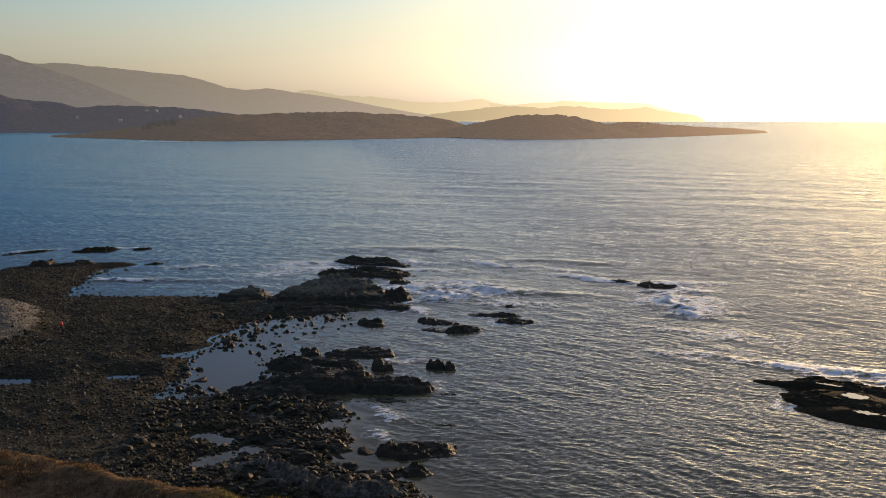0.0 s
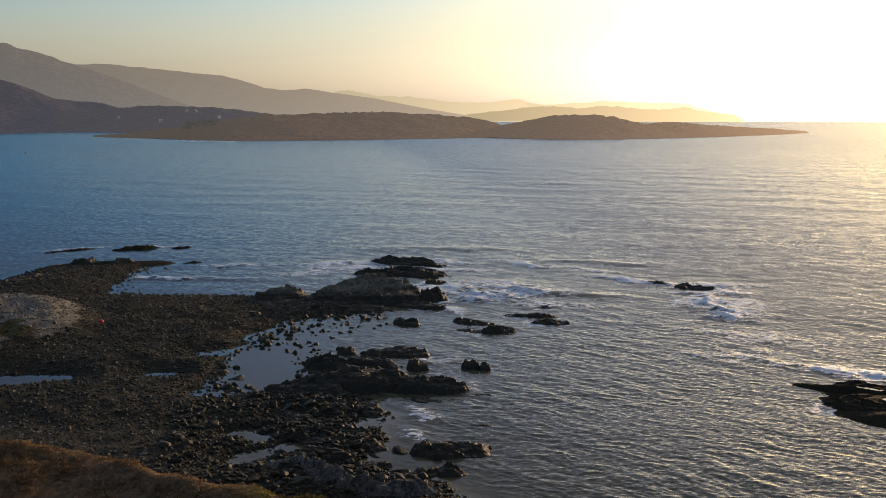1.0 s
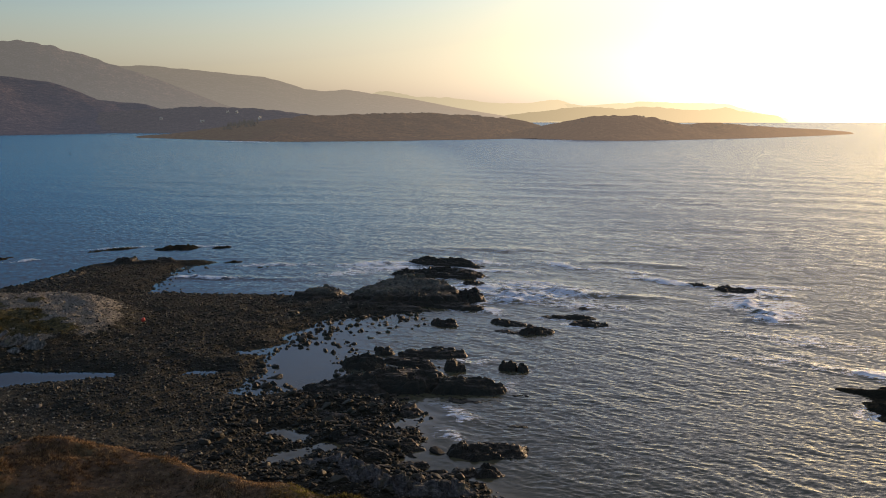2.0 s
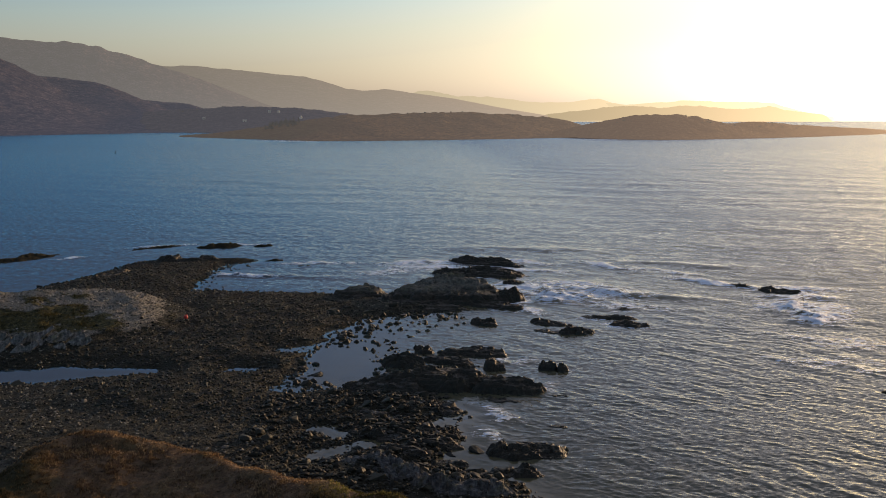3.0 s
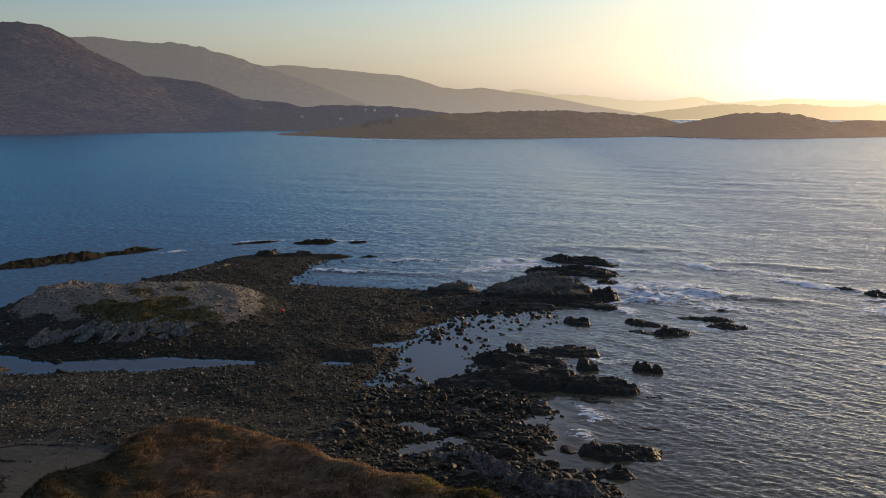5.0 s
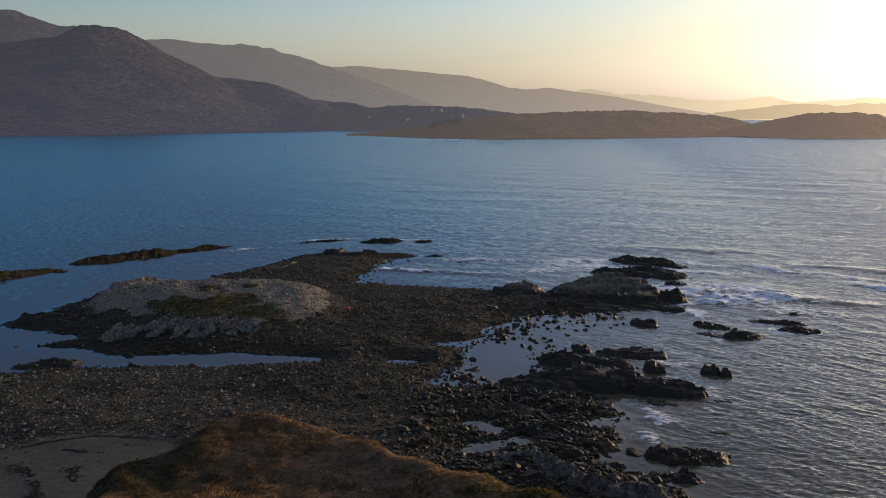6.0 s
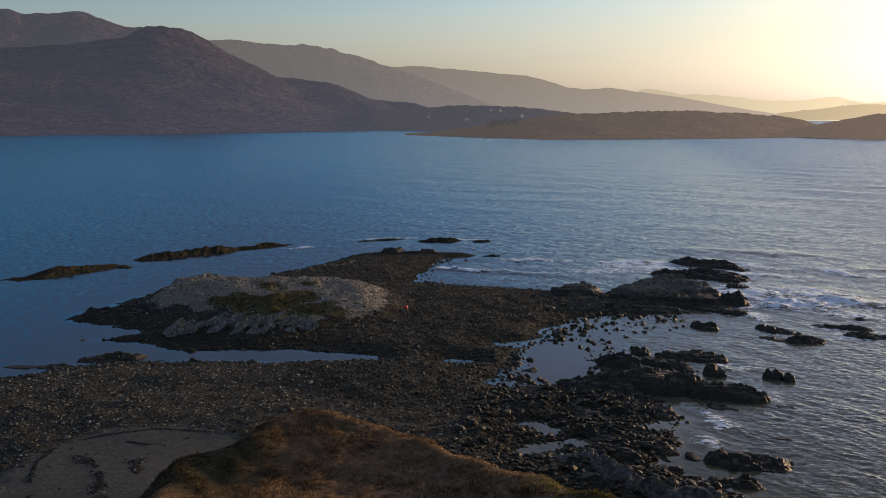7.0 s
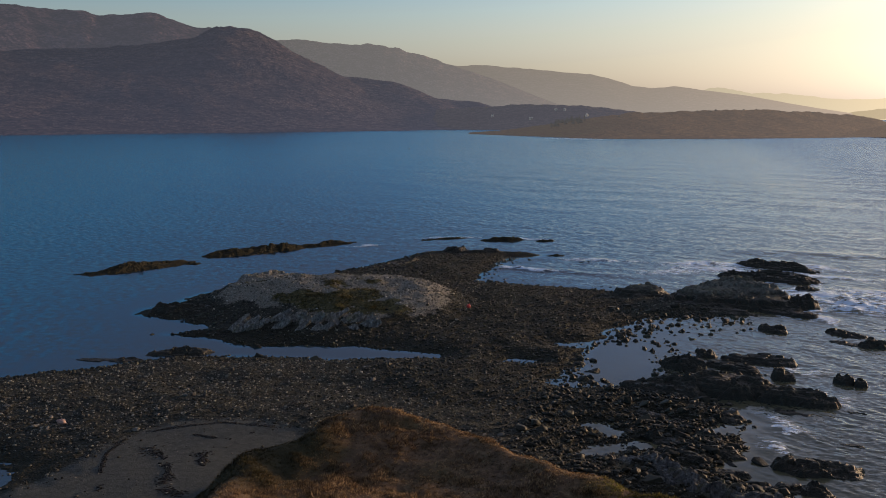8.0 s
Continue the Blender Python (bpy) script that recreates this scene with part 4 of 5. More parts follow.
def sea():
    fine = np.arange(-43, 38, 0.095)
    ang = np.radians(np.concatenate([fine, np.arange(40, 315, 5.0)]))
    rows, r = [3.0, 12.0, 24.0, 40.0], 48.0
    while r < 4930:
        rows.append(r)
        r += max(0.15, r * r / 46000.0)
    rows.append(4940.0)
    R, A = np.meshgrid(np.array(rows), ang, indexing="ij")
    X, Y = -16 + R * np.sin(A), -4.7 + R * np.cos(A)
    step = np.maximum(np.gradient(np.array(rows)), np.array(rows) * radians(0.095))[:, None] * np.ones_like(A)
    d = np.full(X.shape, 60.0)
    near = (R < 260) & (np.abs(np.sin(A / 2)) < 0.5)
    d[near] = shore(X[near], Y[near])
    rd = np.full(X.shape, 99.0)
    rd[near] = rock_distance(X[near], Y[near])
    open_sea = smooth(-0.5, 5, d) * (0.30 + 0.70 * smooth(-95, -20, X + 0.25 * (Y - 100)))
    open_sea = np.maximum(open_sea, 0.02) * (0.8 + 0.4 * vnoise(X / 60, Y / 40, 91))
    open_sea = open_sea * (1 - 0.93 * smooth(-12, -19, X) * smooth(124, 108, Y) * smooth(76, 82, Y))
    wx = X + 2.5 * fbm(X / 22, Y / 22, 2, 95) + 0.9 * fbm(X / 5, Y / 5, 2, 93)
    wy = Y + 2.5 * fbm(X / 22 + 9, Y / 22, 2, 96) + 0.9 * fbm(X / 5 + 4, Y / 5, 2, 94)
    offing = 0.10 + 0.14 * smooth(140, 400, R)
    Z, lost = np.zeros_like(X), np.zeros_like(X)
    for lam, way, phase, amp in WAVES:
        k = 6.2832 / lam
        p = k * (wx * math.cos(way) + wy * math.sin(way)) + phase
        keep = smooth(2.0, 3.6, lam / step)
        lost += 0.1 * (amp * (1 - keep) * k) ** 2 / 0.0005 / 48
        Z += amp * keep * (np.sin(p) - 0.42 * np.cos(2 * p) - 0.14 * np.sin(3 * p)) * (offing if lam > 6 else 1.0)
    Z *= open_sea * (0.6 + 0.8 * vnoise(X / 13, Y / 8, 92))
    warp_x, warp_y = 2.2 * fbm(X / 5, Y / 5, 3, 98), 2.2 * fbm(X / 5 + 11, Y / 5, 3, 101)
    for sx, sy, L, W, turn, high in SWELLS:
        c, s = math.cos(radians(turn)), math.sin(radians(turn))
        px, py = X - sx + warp_x, Y - sy + warp_y
        Z += high * np.exp(-((px * c + py * s) / L) ** 4 - ((-px * s + py * c) / W) ** 2) * near
    foam = np.zeros_like(X)
    for sx, sy, L, W, turn, power in SURF:
        c, s = math.cos(radians(turn)), math.sin(radians(turn))
        px, py = X - sx + warp_x, Y - sy + warp_y
        u, v = (px * c + py * s) / (L * 0.62), (-px * s + py * c) / (W * 0.85)
        g = np.exp(-(u * u + v * v))
        foam = np.maximum(foam, power * g)
        Z += 0.5 * power * g * (0.5 + 0.5 * fbm(X / 1.5, Y / 1.5, 3, 97)) * near
    wash = 0.50 * smooth(1.6, 0.2, rd) * smooth(-8, 6, X + 0.25 * (Y - 100)) * smooth(1, 8, d) * smooth(0.35, 0.65, vnoise(X / 3, Y / 3, 99))
    foam = np.maximum(foam, wash)
    lee = smooth(0, 1, (-10 - X) / (50 + 0.5 * np.maximum(Y - 100, 0)))
    shelter = np.maximum(np.exp(-((X + 95) / 75) ** 2 - ((Y - 985) / 30) ** 2), np.exp(-((X - 205) / 50) ** 2 - ((Y - 1050) / 45) ** 2))
    chop = (1 - 0.8 * shelter) * np.clip(np.maximum(open_sea * 0.9, 0.72 * smooth(0.5, 10, d) * lee) + 0.04, 0, 1) * np.where(R < 900, 1.0, 0.8)
    rough = 0.06 + 0.28 * np.clip(lost * 7, 0, 1)
    me = grid_mesh("water", X, Y, Z, WATER, attrs=dict(lean=(0.042 + 0.05 * smooth(10, 60, X) + 0.105 * lee ** 1.2 + 0.015 * smooth(80, 130, R) + 0.05 * smooth(105, 60, R) * smooth(8, -6, X)) * smooth(-0.5, 1.5, d), olive_east=smooth(-45, -5, X - 0.1 * (Y - 80)) * smooth(1100, 120, R) * (0.6 + 0.4 * vnoise(X / 25, Y / 18, 88)), foam=foam, chop=chop, rough=rough, swell=np.clip(lost * 6, 0, 1) * np.clip(open_sea, 0, 1)), close=True)
    return tagged(new("water", me), "rippled blue-grey sea catching low sunlight", "sea", kind="structure")


sea()


# ---- loose stones ----
def stone_shapes(count, seed):
    """Small rounded stones of 20 faces."""
    rnd = np.random.RandomState(seed)
    bm = bmesh.new()
    bmesh.ops.create_icosphere(bm, subdivisions=1, radius=1.0)
    bm.verts.ensure_lookup_table()
    V = np.array([v.co[:] for v in bm.verts])
    F = np.array([[v.index for v in f.verts] for f in bm.faces])
    bm.free()
    return [(V * (1 + 0.22 * rnd.uniform(-1, 1, (len(V), 1)))) for _ in range(count)], F


def scatter(name, n, box, chance, size, material, label, category, seed, flat=0.6):
    """Many loose pieces in one mesh, thrown over the ground where chance allows."""
    rnd = np.random.RandomState(seed)
    x, y = rnd.uniform(box[0], box[1], n * 6), rnd.uniform(box[2], box[3], n * 6)
    z, cov = land(x, y)
    keep = np.flatnonzero(rnd.uniform(0, 1, len(x)) < chance(x, y, z, cov))[:n]
    shapes, F = stone_shapes(12, seed)
    VV, FF, off = [], [], 0
    sizes = size[0] * (size[1] / size[0]) ** (rnd.uniform(0, 1, len(keep)) ** size[2])
    for j, i in enumerate(keep):
        s = sizes[j]
        a = rnd.uniform(0, 6.283)
        c, q = math.cos(a), math.sin(a)
        V = shapes[j % 12] * (s * rnd.uniform(0.7, 1.3), s * rnd.uniform(0.6, 1.0), s * flat * rnd.uniform(0.7, 1.3))
        VV.append(np.stack([V[:, 0] * c - V[:, 1] * q + x[i], V[:, 0] * q + V[:, 1] * c + y[i], V[:, 2] + max(z[i], -0.10) + s * 0.25], 1))
        FF.append(F + off)
        off += len(V)
    ob = new(name, soup_mesh(name, np.concatenate(VV), np.concatenate(FF), material))
    return tagged(ob, label, category, kind="stuff")


def bare(x, y, z, c):
    return (c["shore"] < 0.4) * (1 - c["turf"]) * (1 - 0.96 * c["sand"]) * (1 - 0.9 * c["moss"]) * (1 - c["scree"])


scatter("cobbles", 27000, (-80, -5, 45, 140), lambda x, y, z, c: bare(x, y, z, c) * (1 - 0.8 * c["weed"]) * 0.8, (0.035, 0.17, 2.5), COBBLE, "grey cobbles strewn over the beach", "cobbles", 1)
scatter("weedy_cobbles", 30000, (-80, -5, 55, 172), lambda x, y, z, c: bare(x, y, z, c) * c["weed"], (0.05, 0.24, 2.2), WEEDY, "black weed-covered cobbles between the tides", "cobbles", 2)
scatter("pale_pebbles", 2600, (-84, -36, 48, 84), lambda x, y, z, c: bare(x, y, z, c) * (c["shore"] < -2.5) * (1 - 0.85 * c["weed"]) * (0.25 + 0.75 * vnoise(x / 6, y / 6, 19)), (0.035, 0.13, 1.8), SCREE, "pale pebbles strewn over the dark gravel", "pebbles", 19)
scatter("headland_scree", 4200, (-84, -40, 98, 140), lambda x, y, z, c: c["scree"] * 0.9, (0.05, 0.22, 2.4), SCREE, "pale broken scree on the headland", "scree", 9)
scatter("pool_stones", 620, (-27, -8, 80, 122), lambda x, y, z, c: (c["shore"] > 0) * smooth(12, 0, c["shore"]) * 0.9 * smooth(0.8, 2.6, lobe(x, y, -22.5, 97, 1.2, -22, 88, 1.2)), (0.12, 0.44, 1.7), WEEDY, "dark stones standing in the shallow pool", "stones", 3, 0.8)

scatter("bay_stones", 700, (-50, -18, 124, 160), lambda x, y, z, c: smooth(-2, -0.5, c["shore"]) * smooth(4.0, 0.2, c["shore"]), (0.08, 0.32, 1.8), WEEDY, "dark stones along the edge of the little bay", "stones", 17, 0.65)
scatter("tide_stones", 900, (-28, -9, 57, 81), lambda x, y, z, c: bare(x, y, z, c) * (c["pool"] <= 0), (0.10, 0.36, 1.7), WEED_ROCK, "weed-stained black stones heaped between the tides", "stones", 10)

# boulders that can be told apart
boulder_shapes = []
for k in range(7):
    bm = bmesh.new()
    for _ in range(22):
        v = Vector((random.gauss(0, 1), random.gauss(0, 1), random.gauss(0, 1))).normalized()
        bm.verts.new(v * random.uniform(0.75, 1.1))
    hull = bmesh.ops.convex_hull(bm, input=bm.verts)
    bmesh.ops.delete(bm, geom=[g for g in hull["geom_interior"] if isinstance(g, bmesh.types.BMVert)], context="VERTS")
    bmesh.ops.bevel(bm, geom=bm.edges[:], offset=0.06, segments=1, affect="EDGES")
    me = bpy.data.meshes.new("boulder")
    bm.to_mesh(me)
    bm.free()
    boulder_shapes.append(me)


def boulders(n, box, chance, size, material, label, group, seed):
    rnd = np.random.RandomState(seed)
    x, y = rnd.uniform(box[0], box[1], n * 14), rnd.uniform(box[2], box[3], n * 14)
    z, cov = land(x, y)
    keep = np.flatnonzero(rnd.uniform(0, 1, len(x)) < chance(x, y, z, cov))[:n]
    meshes = []
    for me in boulder_shapes:
        me = me.copy()
        me.materials.append(material)
        meshes.append(me)
    for j, i in enumerate(keep):
        s = size[0] * (size[1] / size[0]) ** (rnd.uniform() ** 1.8)
        ob = new("boulder", meshes[j % 7])
        ob.matrix_world = pose(x[i], y[i], max(z[i], -0.1) + s * 0.25, rnd.uniform(-15, 15), rnd.uniform(-15, 15), rnd.uniform(0, 360)) @ Matrix.Diagonal((s * rnd.uniform(0.8, 1.4), s * rnd.uniform(0.7, 1.0), s * rnd.uniform(0.55, 0.85), 1))
        tagged(ob, label, "boulder", group)


boulders(120, (-74, -26, 52, 86), lambda x, y, z, c: bare(x, y, z, c) * (1 - 0.5 * c["weed"]) * (c["shore"] < -1), (0.13, 0.32), STONE, "rounded grey boulder on the cobble beach", "beach boulders", 4)
boulders(130, (-28, -9, 57, 81), lambda x, y, z, c: bare(x, y, z, c) * (c["pool"] <= 0), (0.22, 0.55), WEED_ROCK, "weed-stained black boulder beside the tide pools", "tide boulders", 5)
boulders(70, (-26, -11, 80, 120), lambda x, y, z, c: (c["shore"] > 0) * smooth(7, 0, c["shore"]) * smooth(0.5, 2.0, lobe(x, y, -22.5, 97, 1.2, -22, 88, 1.2)), (0.25, 0.6), ROCK, "dark boulder standing in the shallow pool", "pool boulders", 6)

# broken ledges heaped along the bedding
ledge_shapes = []
for k in range(8):
    bm = bmesh.new()
    for _ in range(13):
        v = Vector((random.uniform(-1, 1), random.uniform(-1, 1), random.uniform(-1, 1)))
        bm.verts.new(v / max(abs(c) for c in v) * random.uniform(0.6, 1.0))
    hull = bmesh.ops.convex_hull(bm, input=bm.verts)
    bmesh.ops.delete(bm, geom=[g for g in hull["geom_interior"] if isinstance(g, bmesh.types.BMVert)], context="VERTS")
    bmesh.ops.bevel(bm, geom=bm.edges[:], offset=0.05, segments=1, affect="EDGES")
    me = bpy.data.meshes.new("ledge_stone")
    bm.to_mesh(me)
    bm.free()
    me.materials.append(WEED_ROCK)
    ledge_shapes.append(me)


def ledge_stones(n, box, chance, seed):
    rnd = np.random.RandomState(seed)
    x, y = rnd.uniform(box[0], box[1], n * 14), rnd.uniform(box[2], box[3], n * 14)
    z, cov = land(x, y)
    keep = np.flatnonzero(rnd.uniform(0, 1, len(x)) < chance(x, y, z, cov))[:n]
    for j, i in enumerate(keep):
        s = 0.18 * (0.75 / 0.18) ** (rnd.uniform() ** 2.0)
        ob = new("ledge_stone", ledge_shapes[j % 8])
        ob.matrix_world = pose(x[i], y[i], max(z[i], -0.15) + s * 0.05, rnd.uniform(-25, 25), rnd.uniform(-18, 18), -25 + 25 * rnd.standard_normal()) @ Matrix.Diagonal((s * rnd.uniform(0.9, 1.5), s * rnd.uniform(0.5, 0.9), s * rnd.uniform(0.4, 0.75), 1))
        tagged(ob, "flat black weedy ledge stone in the tideway", "rock", "ledge stones")


ledge_stones(240, (-20, -8, 57, 86), lambda x, y, z, c: smooth(3.0, -1, c["shore"]) * (c["shore"] > -5) * (1 - c["turf"]) * (1 - 0.9 * (c["pool"] > 0)), 14)
ledge_stones(60, (-26, 2, 113, 124), lambda x, y, z, c: smooth(9, 0, c["shore"]) * (c["shore"] > -4), 16)
ledge_stones(26, (-80, -44, 84, 170), lambda x, y, z, c: smooth(2, 0, c["shore"]) * smooth(-2.5, -1, c["shore"]), 15)


def strata_slab(x, y, z, length, thick, rise, lean, turn, seed):
    """One tilted bed of rock, worn at its edges."""
    rnd = random.Random(seed)
    bm = bmesh.new()
    bmesh.ops.create_cube(bm, size=1.0)
    bmesh.ops.subdivide_edges(bm, edges=bm.edges[:], cuts=2, use_grid_fill=True)
    for v in bm.verts:
        end = 1 - 0.35 * abs(v.co.x * 2) ** 2
        v.co = Vector((v.co.x * length, v.co.y * thick * end, v.co.z * rise * end))
        v.co += Vector((rnd.uniform(-0.12, 0.12), rnd.uniform(-0.07, 0.07), rnd.uniform(-0.10, 0.10)))
    me = bpy.data.meshes.new("strata_slab")
    bm.to_mesh(me)
    bm.free()
    me.materials.append(PALE_ROCK)
    ob = new("strata_slab", me)
    ob.matrix_world = pose(x, y, z, lean, 0, turn) @ pose(0, 0, 0, 0, -rnd.uniform(28, 48), 0)
    tagged(ob, "pale grey tilted bed of rock under turf", "rock", "headland strata")


for k in range(30):
    f = k / 29
    sx = -66 + 15.5 * f + random.uniform(-0.3, 0.3)
    sy = 95.2 + 3.6 * f ** 2 + random.uniform(-0.7, 2.6)
    strata_slab(sx, sy, ground_at(sx, sy) + 0.05, random.uniform(1.4, 3.5), random.uniform(0.3, 0.7), random.uniform(0.45, 1.0), random.uniform(-35, -10), random.uniform(-10, 25), 300 + k)

# cast seaweed lying in lines on the shingle
STRANDS = [[(-46.3, 63.2), (-50.7, 63.4), (-54.3, 61.2), (-56.4, 59.2), (-56.1, 55.6), (-54.6, 52.5), (-52.3, 48.8)], [(-54.2, 57.4), (-51.6, 55.6), (-49.5, 52.6), (-48.4, 49.7), (-46.5, 48.8)],
           [(-52.5, 60.5), (-49.0, 60.0), (-47.6, 61.8)], [(-49.2, 56.8), (-47.8, 54.2)]]
for j, line in enumerate(STRANDS):
    rnd = np.random.RandomState(50 + j)
    p = np.array(line)
    s = np.linspace(0, len(p) - 1, (110 if j == 0 else 200) * len(p))
    x, y = (np.interp(s, np.arange(len(p)), p[:, k]) for k in (0, 1))
    gap = vnoise(s * 2.3, s * 0, 60 + j) > (0.24 if j == 0 else 0.42)
    wide = 0.05 + (0.10 if j == 0 else 0.42) * vnoise(s * 3.1, s * 0, 80 + j) ** 2
    x, y = (x + rnd.normal(0, 1, len(x)) * wide)[gap], (y + rnd.normal(0, 1, len(y)) * wide)[gap]
    z, _ = land(x, y)
    shapes, F = stone_shapes(8, 70 + j)
    VV = []
    for i in range(len(x)):
        v, a = shapes[i % 8] * (rnd.uniform(0.04, 0.16), rnd.uniform(0.015, 0.04), 0.03), rnd.uniform(0, 6.283)
        VV.append(np.stack([v[:, 0] * math.cos(a) - v[:, 1] * math.sin(a) + x[i], v[:, 0] * math.sin(a) + v[:, 1] * math.cos(a) + y[i], v[:, 2] + z[i] + 0.015], 1))
    me = soup_mesh("seaweed", np.concatenate(VV), np.concatenate([F + 12 * i for i in range(len(VV))]), KELP)
    tagged(new("seaweed", me), "line of dark cast seaweed on grey shingle", "seaweed", "strand lines", "stuff")


# ---- rough moorland grass on the near bank ----
def grass(name, n, box, chance, height, label, seed, material):
    rnd = np.random.RandomState(seed)
    x, y = rnd.uniform(box[0], box[1], n * 4), rnd.uniform(box[2], box[3], n * 4)
    z, cov = land(x, y)
    keep = np.flatnonzero(rnd.uniform(0, 1, len(x)) < chance(x, y, z, cov))[:n]
    x, y, z = x[keep], y[keep], z[keep]
    m, blades = len(x), 9
    tall = height * (0.35 + 1.3 * vnoise(x / 1.3, y / 1.3, seed) ** 1.5) * rnd.uniform(0.6, 1.3, m)
    a = rnd.uniform(0, 6.283, (m, blades))
    lean = rnd.uniform(0.2, 1.1, (m, blades))
    h = tall[:, None] * rnd.uniform(0.6, 1.1, (m, blades))
    w = 0.024
    bx, by = x[:, None] + 0.12 * np.cos(a) * rnd.uniform(0, 1, (m, blades)), y[:, None] + 0.12 * np.sin(a) * rnd.uniform(0, 1, (m, blades))
    tx, ty = bx + h * lean * np.cos(a) + 0.12 * h, by + h * lean * np.sin(a)
    nx, ny = -np.sin(a) * w, np.cos(a) * w
    zz = z[:, None] - 0.03 + 0 * a
    V = np.stack([np.stack([bx - nx, by - ny, zz], -1), np.stack([bx + nx, by + ny, zz], -1), np.stack([tx, ty, zz + h], -1)], 2).reshape(-1, 3)
    F = np.arange(len(V)).reshape(-1, 3)
    return tagged(new(name, soup_mesh(name, V, F, material)), label, "grass", kind="stuff")


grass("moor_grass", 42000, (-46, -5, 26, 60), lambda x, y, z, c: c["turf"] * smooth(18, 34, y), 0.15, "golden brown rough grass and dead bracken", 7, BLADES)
grass("headland_grass", 5000, (-82, -42, 100, 135), lambda x, y, z, c: c["moss"], 0.22, "olive tufted grass on the rocky headland", 8, OLIVE_BLADES)


# ---- small things ----
RED = plain_material("faded_red_plastic", (0.55, 0.05, 0.035), 0.45)
PINK = plain_material("salmon_stone", (0.42, 0.26, 0.20), 0.8)
# far walls and roofs glow faintly, haze painted in as emission
WHITE = plain_material("cream_render", (0.75, 0.72, 0.67), 0.8, haze_glow=(0.55, 0.34))
SLATE = plain_material("pale_slate", (0.45, 0.44, 0.42), 0.8, haze_glow=(0.4, 0.40))
GLASS = plain_material("window_glass", (0.12, 0.13, 0.14), 0.1)
ROPE = plain_material("frayed_rope", (0.20, 0.17, 0.11), 0.9)
IRON = plain_material("painted_iron", (0.05, 0.06, 0.055), 0.6)


def turned(profile, sides=20):
    """A body turned from a profile of radius and height."""
    bm = bmesh.new()
    rings = [[bm.verts.new((r * math.cos(6.2832 * k / sides), r * math.sin(6.2832 * k / sides), z)) for k in range(sides)] for r, z in profile]
    for a, b in zip(rings, rings[1:]):
        for k in range(sides):
            bm.faces.new((a[k], a[(k + 1) % sides], b[(k + 1) % sides], b[k]))
    bm.faces.new(rings[0][::-1])
    bm.faces.new(rings[-1])
    for f in bm.faces:
        f.smooth = True
    return bm


def fishing_float(x, y):
    e = tagged(new("fishing_float"), "red plastic fishing float cast up on dark cobbles", "float")
    part("shell", turned([(0.05, -0.24), (0.16, -0.20), (0.24, -0.08), (0.26, 0.02), (0.22, 0.14), (0.13, 0.22), (0.06, 0.25)]), RED, e)
    part("eye", turned([(0.05, 0.25), (0.06, 0.30), (0.05, 0.34), (0.02, 0.35)], 10), RED, e)
    part("rope", turned([(0.10, -0.27), (0.12, -0.25), (0.10, -0.23)], 12), ROPE, e, "frayed rope end")
    e.matrix_world = pose(x, y, ground_at(x, y) + 0.35, 25, 10, 40)


def channel_buoy(x, y):
    e = tagged(new("channel_buoy"), "small dark channel buoy moored in the bay", "buoy")
    part("hull", turned([(0.5, -0.5), (1.0, -0.2), (1.0, 0.5), (0.7, 0.7)]), IRON, e)
    part("mast", turned([(0.25, 0.7), (0.14, 2.4), (0.10, 3.0)], 10), IRON, e)
    part("topmark", turned([(0.05, 3.0), (0.35, 3.1), (0.05, 3.7)], 10), IRON, e)
    e.matrix_world = pose(x, y, 0) @ Matrix.Diagonal((0.65, 0.65, 0.6, 1))


fishing_float(-41.7, 110.75)
channel_buoy(-208.5, 666.8)
block = tagged(new("block", boulder_shapes[2].copy()), "pale salmon-coloured stone block on the shingle", "stone")
block.data.materials.append(PINK)
block.matrix_world = pose(-63.1, 60.3, ground_at(-63.1, 60.3) + 0.18, 5, 8, 30) @ Matrix.Diagonal((0.45, 0.30, 0.28, 1))


def box(w, d, h, x=0.0, y=0.0, z=0.0):
    bm = bmesh.new()
    bmesh.ops.create_cube(bm, size=1.0)
    bmesh.ops.transform(bm, matrix=Matrix.LocRotScale((x, y, z + h / 2), None, (w, d, h)), verts=bm.verts)
    return bm


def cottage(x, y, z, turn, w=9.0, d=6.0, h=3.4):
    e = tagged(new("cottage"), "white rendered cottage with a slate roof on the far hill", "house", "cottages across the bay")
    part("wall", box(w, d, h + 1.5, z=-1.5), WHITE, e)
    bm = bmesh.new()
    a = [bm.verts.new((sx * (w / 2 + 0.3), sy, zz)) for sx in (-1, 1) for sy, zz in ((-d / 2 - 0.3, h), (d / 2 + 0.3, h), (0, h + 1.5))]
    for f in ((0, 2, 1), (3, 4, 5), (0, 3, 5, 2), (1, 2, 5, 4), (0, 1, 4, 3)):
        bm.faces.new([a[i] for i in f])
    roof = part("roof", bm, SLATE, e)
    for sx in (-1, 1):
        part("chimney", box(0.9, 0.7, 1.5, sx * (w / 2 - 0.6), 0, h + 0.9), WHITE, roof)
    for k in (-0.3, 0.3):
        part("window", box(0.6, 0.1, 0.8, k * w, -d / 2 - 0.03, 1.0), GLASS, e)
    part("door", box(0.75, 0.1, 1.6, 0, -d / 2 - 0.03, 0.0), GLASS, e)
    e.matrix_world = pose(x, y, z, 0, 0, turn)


def hill_height(ob, x, y):
    hit, p, _, _ = ob.ray_cast((x, y, 2000), (0, 0, -1))
    return p.z if hit else None


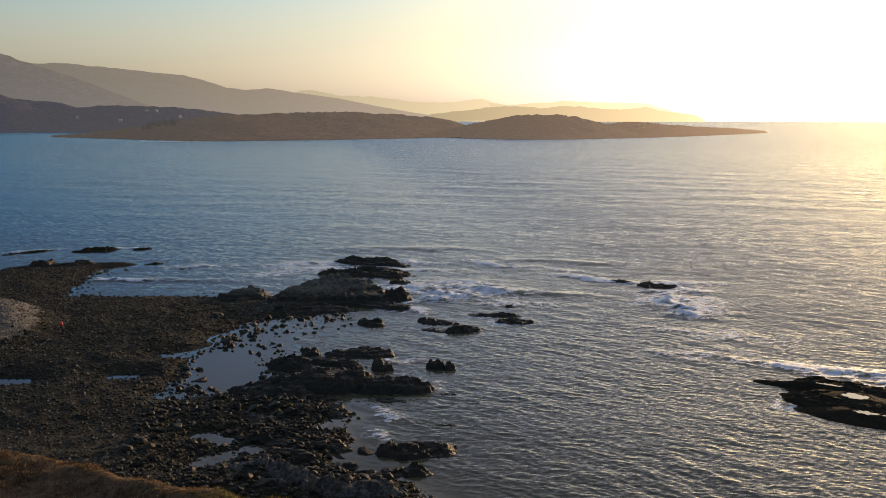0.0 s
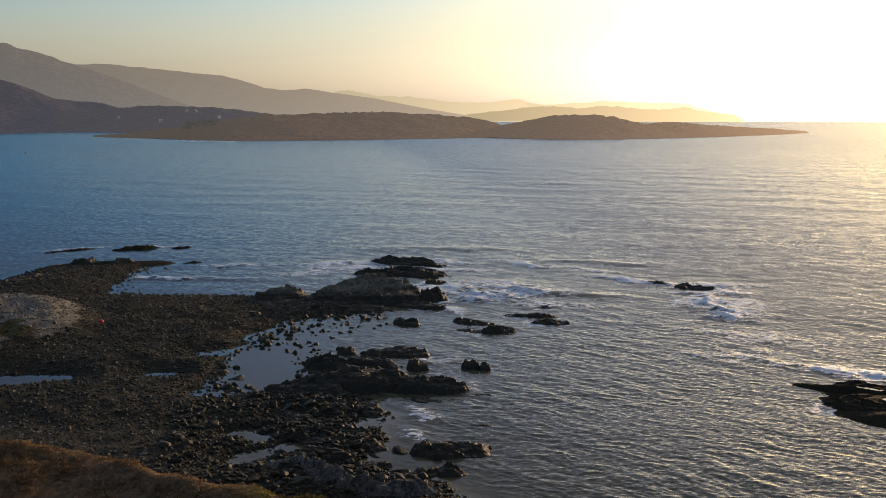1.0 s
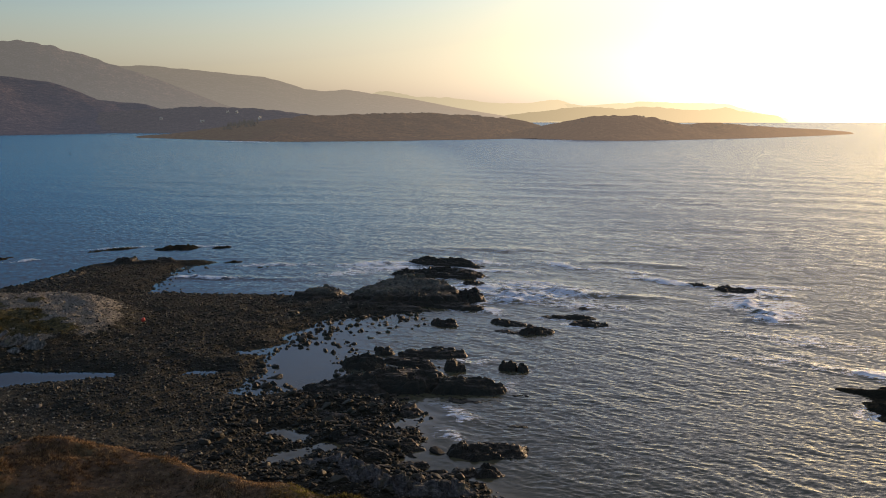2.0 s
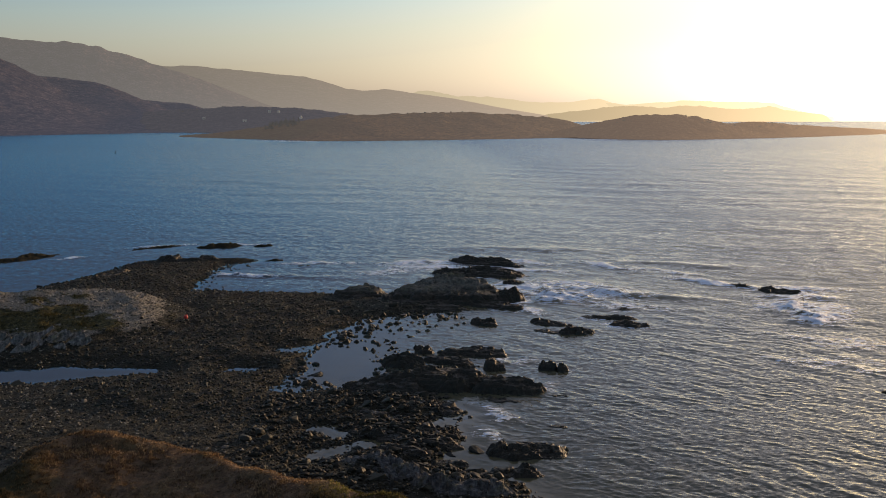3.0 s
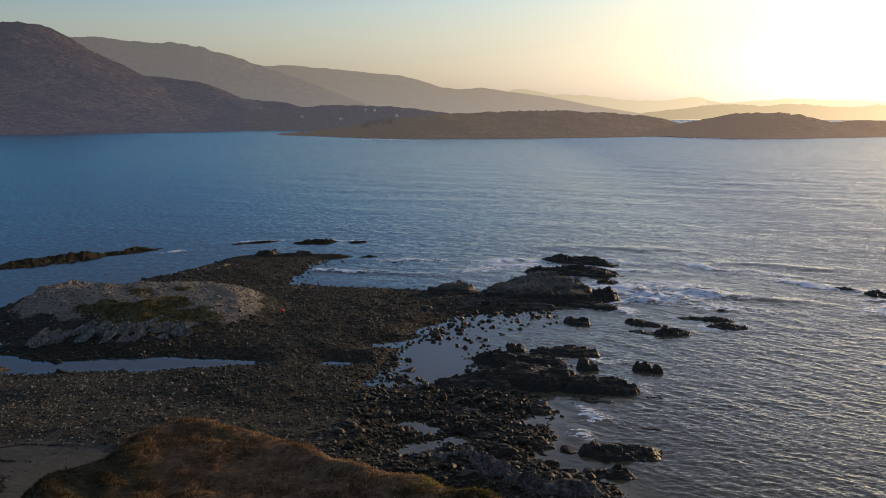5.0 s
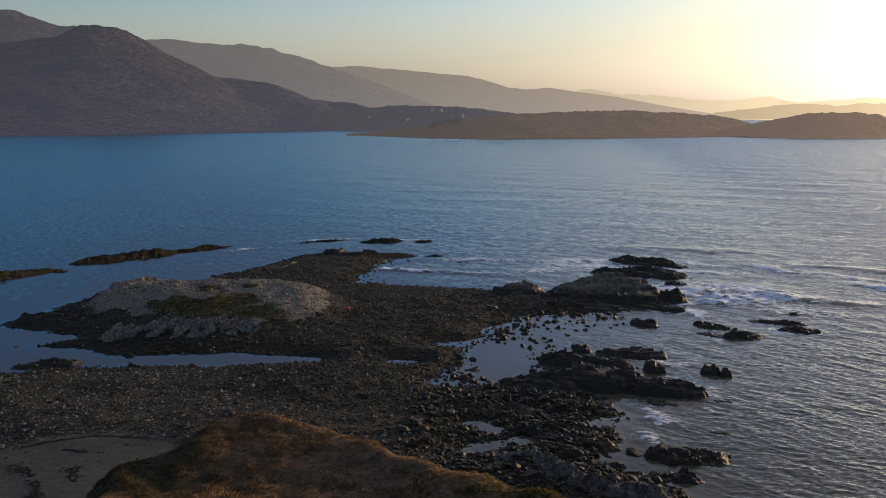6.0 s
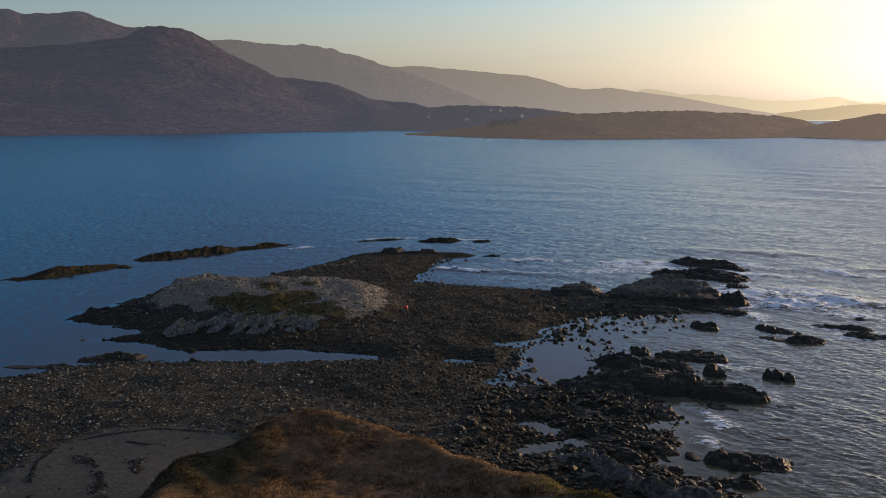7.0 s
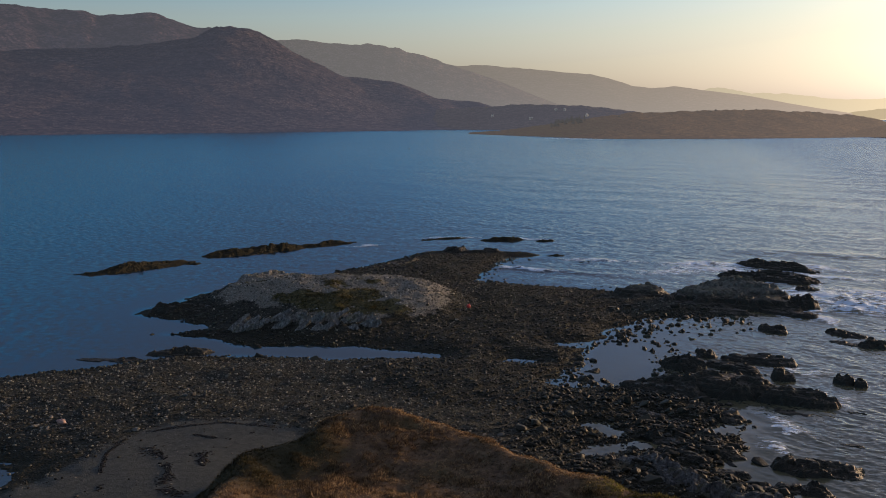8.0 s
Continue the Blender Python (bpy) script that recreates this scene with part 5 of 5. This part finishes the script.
for hob, x, y, turn, w, h in ((village_hill, -262, 1560, 12, 9.5, 2.4), (village_hill, -228, 1600, 20, 6.5, 2.6), (village_hill, -214, 1602, -30, 5.5, 2.6), (village_hill, -175, 1572, 60, 6.0, 3.2),
                              (village_hill, -330, 1585, 5, 6.5, 2.4), (dark_hill, -852, 1048, 40, 8.0, 3.0)):
    z = hill_height(hob, x, y)
    if z is not None:
        cottage(x, y, z - 0.3, turn, w * 0.62, 3.8, h * 0.8)


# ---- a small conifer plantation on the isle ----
# needles carry painted haze too, as emission
NEEDLES = plain_material("conifer_needles", (0.055, 0.055, 0.035), 0.8, haze_glow=(0.45, 0.30))
BARK = plain_material("conifer_bark", (0.09, 0.07, 0.05), 0.9)


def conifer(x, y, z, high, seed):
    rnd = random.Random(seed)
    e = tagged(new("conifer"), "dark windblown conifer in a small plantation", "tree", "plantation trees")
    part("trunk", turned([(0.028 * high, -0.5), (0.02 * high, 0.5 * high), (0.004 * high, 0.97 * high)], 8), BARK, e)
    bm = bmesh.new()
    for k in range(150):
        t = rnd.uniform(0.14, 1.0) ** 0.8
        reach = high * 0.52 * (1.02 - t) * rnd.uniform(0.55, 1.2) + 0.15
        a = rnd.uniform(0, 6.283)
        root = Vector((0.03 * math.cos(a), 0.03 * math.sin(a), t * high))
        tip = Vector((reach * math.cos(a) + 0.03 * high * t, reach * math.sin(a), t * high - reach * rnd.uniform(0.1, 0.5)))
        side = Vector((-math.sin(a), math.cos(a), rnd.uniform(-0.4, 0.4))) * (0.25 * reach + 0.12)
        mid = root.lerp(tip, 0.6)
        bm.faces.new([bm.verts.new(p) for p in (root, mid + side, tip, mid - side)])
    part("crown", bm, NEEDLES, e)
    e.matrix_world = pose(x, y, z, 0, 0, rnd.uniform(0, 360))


for k in range(46):
    x, y = -168 + 36 * random.random(), 1104 + 40 * random.random()
    z = hill_height(isle, x, y)
    if z is not None:
        conifer(x, y, z, random.uniform(3.4, 6.0), 500 + k)

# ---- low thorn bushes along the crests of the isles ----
# bush crowns get the same emission for haze
GORSE = plain_material("wind_clipped_thorn", (0.05, 0.042, 0.024), 0.9, haze_glow=(0.5, 0.30))


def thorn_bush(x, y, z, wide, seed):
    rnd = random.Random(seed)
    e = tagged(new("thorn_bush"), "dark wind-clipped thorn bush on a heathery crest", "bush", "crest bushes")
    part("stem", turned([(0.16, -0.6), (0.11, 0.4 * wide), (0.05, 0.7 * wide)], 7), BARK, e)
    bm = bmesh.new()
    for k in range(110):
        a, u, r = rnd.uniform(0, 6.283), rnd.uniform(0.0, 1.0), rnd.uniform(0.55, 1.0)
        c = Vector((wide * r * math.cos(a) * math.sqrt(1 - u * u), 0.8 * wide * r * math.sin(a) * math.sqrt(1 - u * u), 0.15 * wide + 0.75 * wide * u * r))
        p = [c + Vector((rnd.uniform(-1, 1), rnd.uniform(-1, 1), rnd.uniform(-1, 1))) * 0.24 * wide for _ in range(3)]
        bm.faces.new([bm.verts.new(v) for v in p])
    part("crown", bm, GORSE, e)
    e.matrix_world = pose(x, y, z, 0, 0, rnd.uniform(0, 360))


rnd = random.Random(77)
for hob, line, count in ((islet, ISLET[2:11], 26), (isle, ISLE[2:10], 20), (village_hill, VILLAGE[1:7], 16)):
    for k in range(count):
        f = rnd.uniform(0, len(line) - 1.001)
        i = int(f)
        x = line[i][0] + (line[i + 1][0] - line[i][0]) * (f - i)
        y = line[i][1] + (line[i + 1][1] - line[i][1]) * (f - i) - rnd.uniform(0, 25)
        z = hill_height(hob, x, y)
        if z is not None and z > 4:
            thorn_bush(x, y, z - 0.1, rnd.uniform(0.9, 2.0), 800 + k)

# ---- a line of dark floats moored across the far bay ----
def mooring_float(x, y):
    e = tagged(new("mooring_float"), "small black float moored in a line", "float", "mooring line")
    part("hull", turned([(0.05, -0.4), (0.7, -0.15), (0.8, 0.2), (0.5, 0.6), (0.05, 0.7)], 12), IRON, e)
    part("ring", turned([(0.12, 0.7), (0.2, 0.85), (0.12, 1.0)], 8), IRON, e)
    e.matrix_world = pose(x, y, 0)
    return e


first_float = mooring_float(-464, 1342)
for k in range(1, 26):
    copy_thing(first_float, pose(-464 + 4.9 * k, 1342 - 0.1 * k, 0))
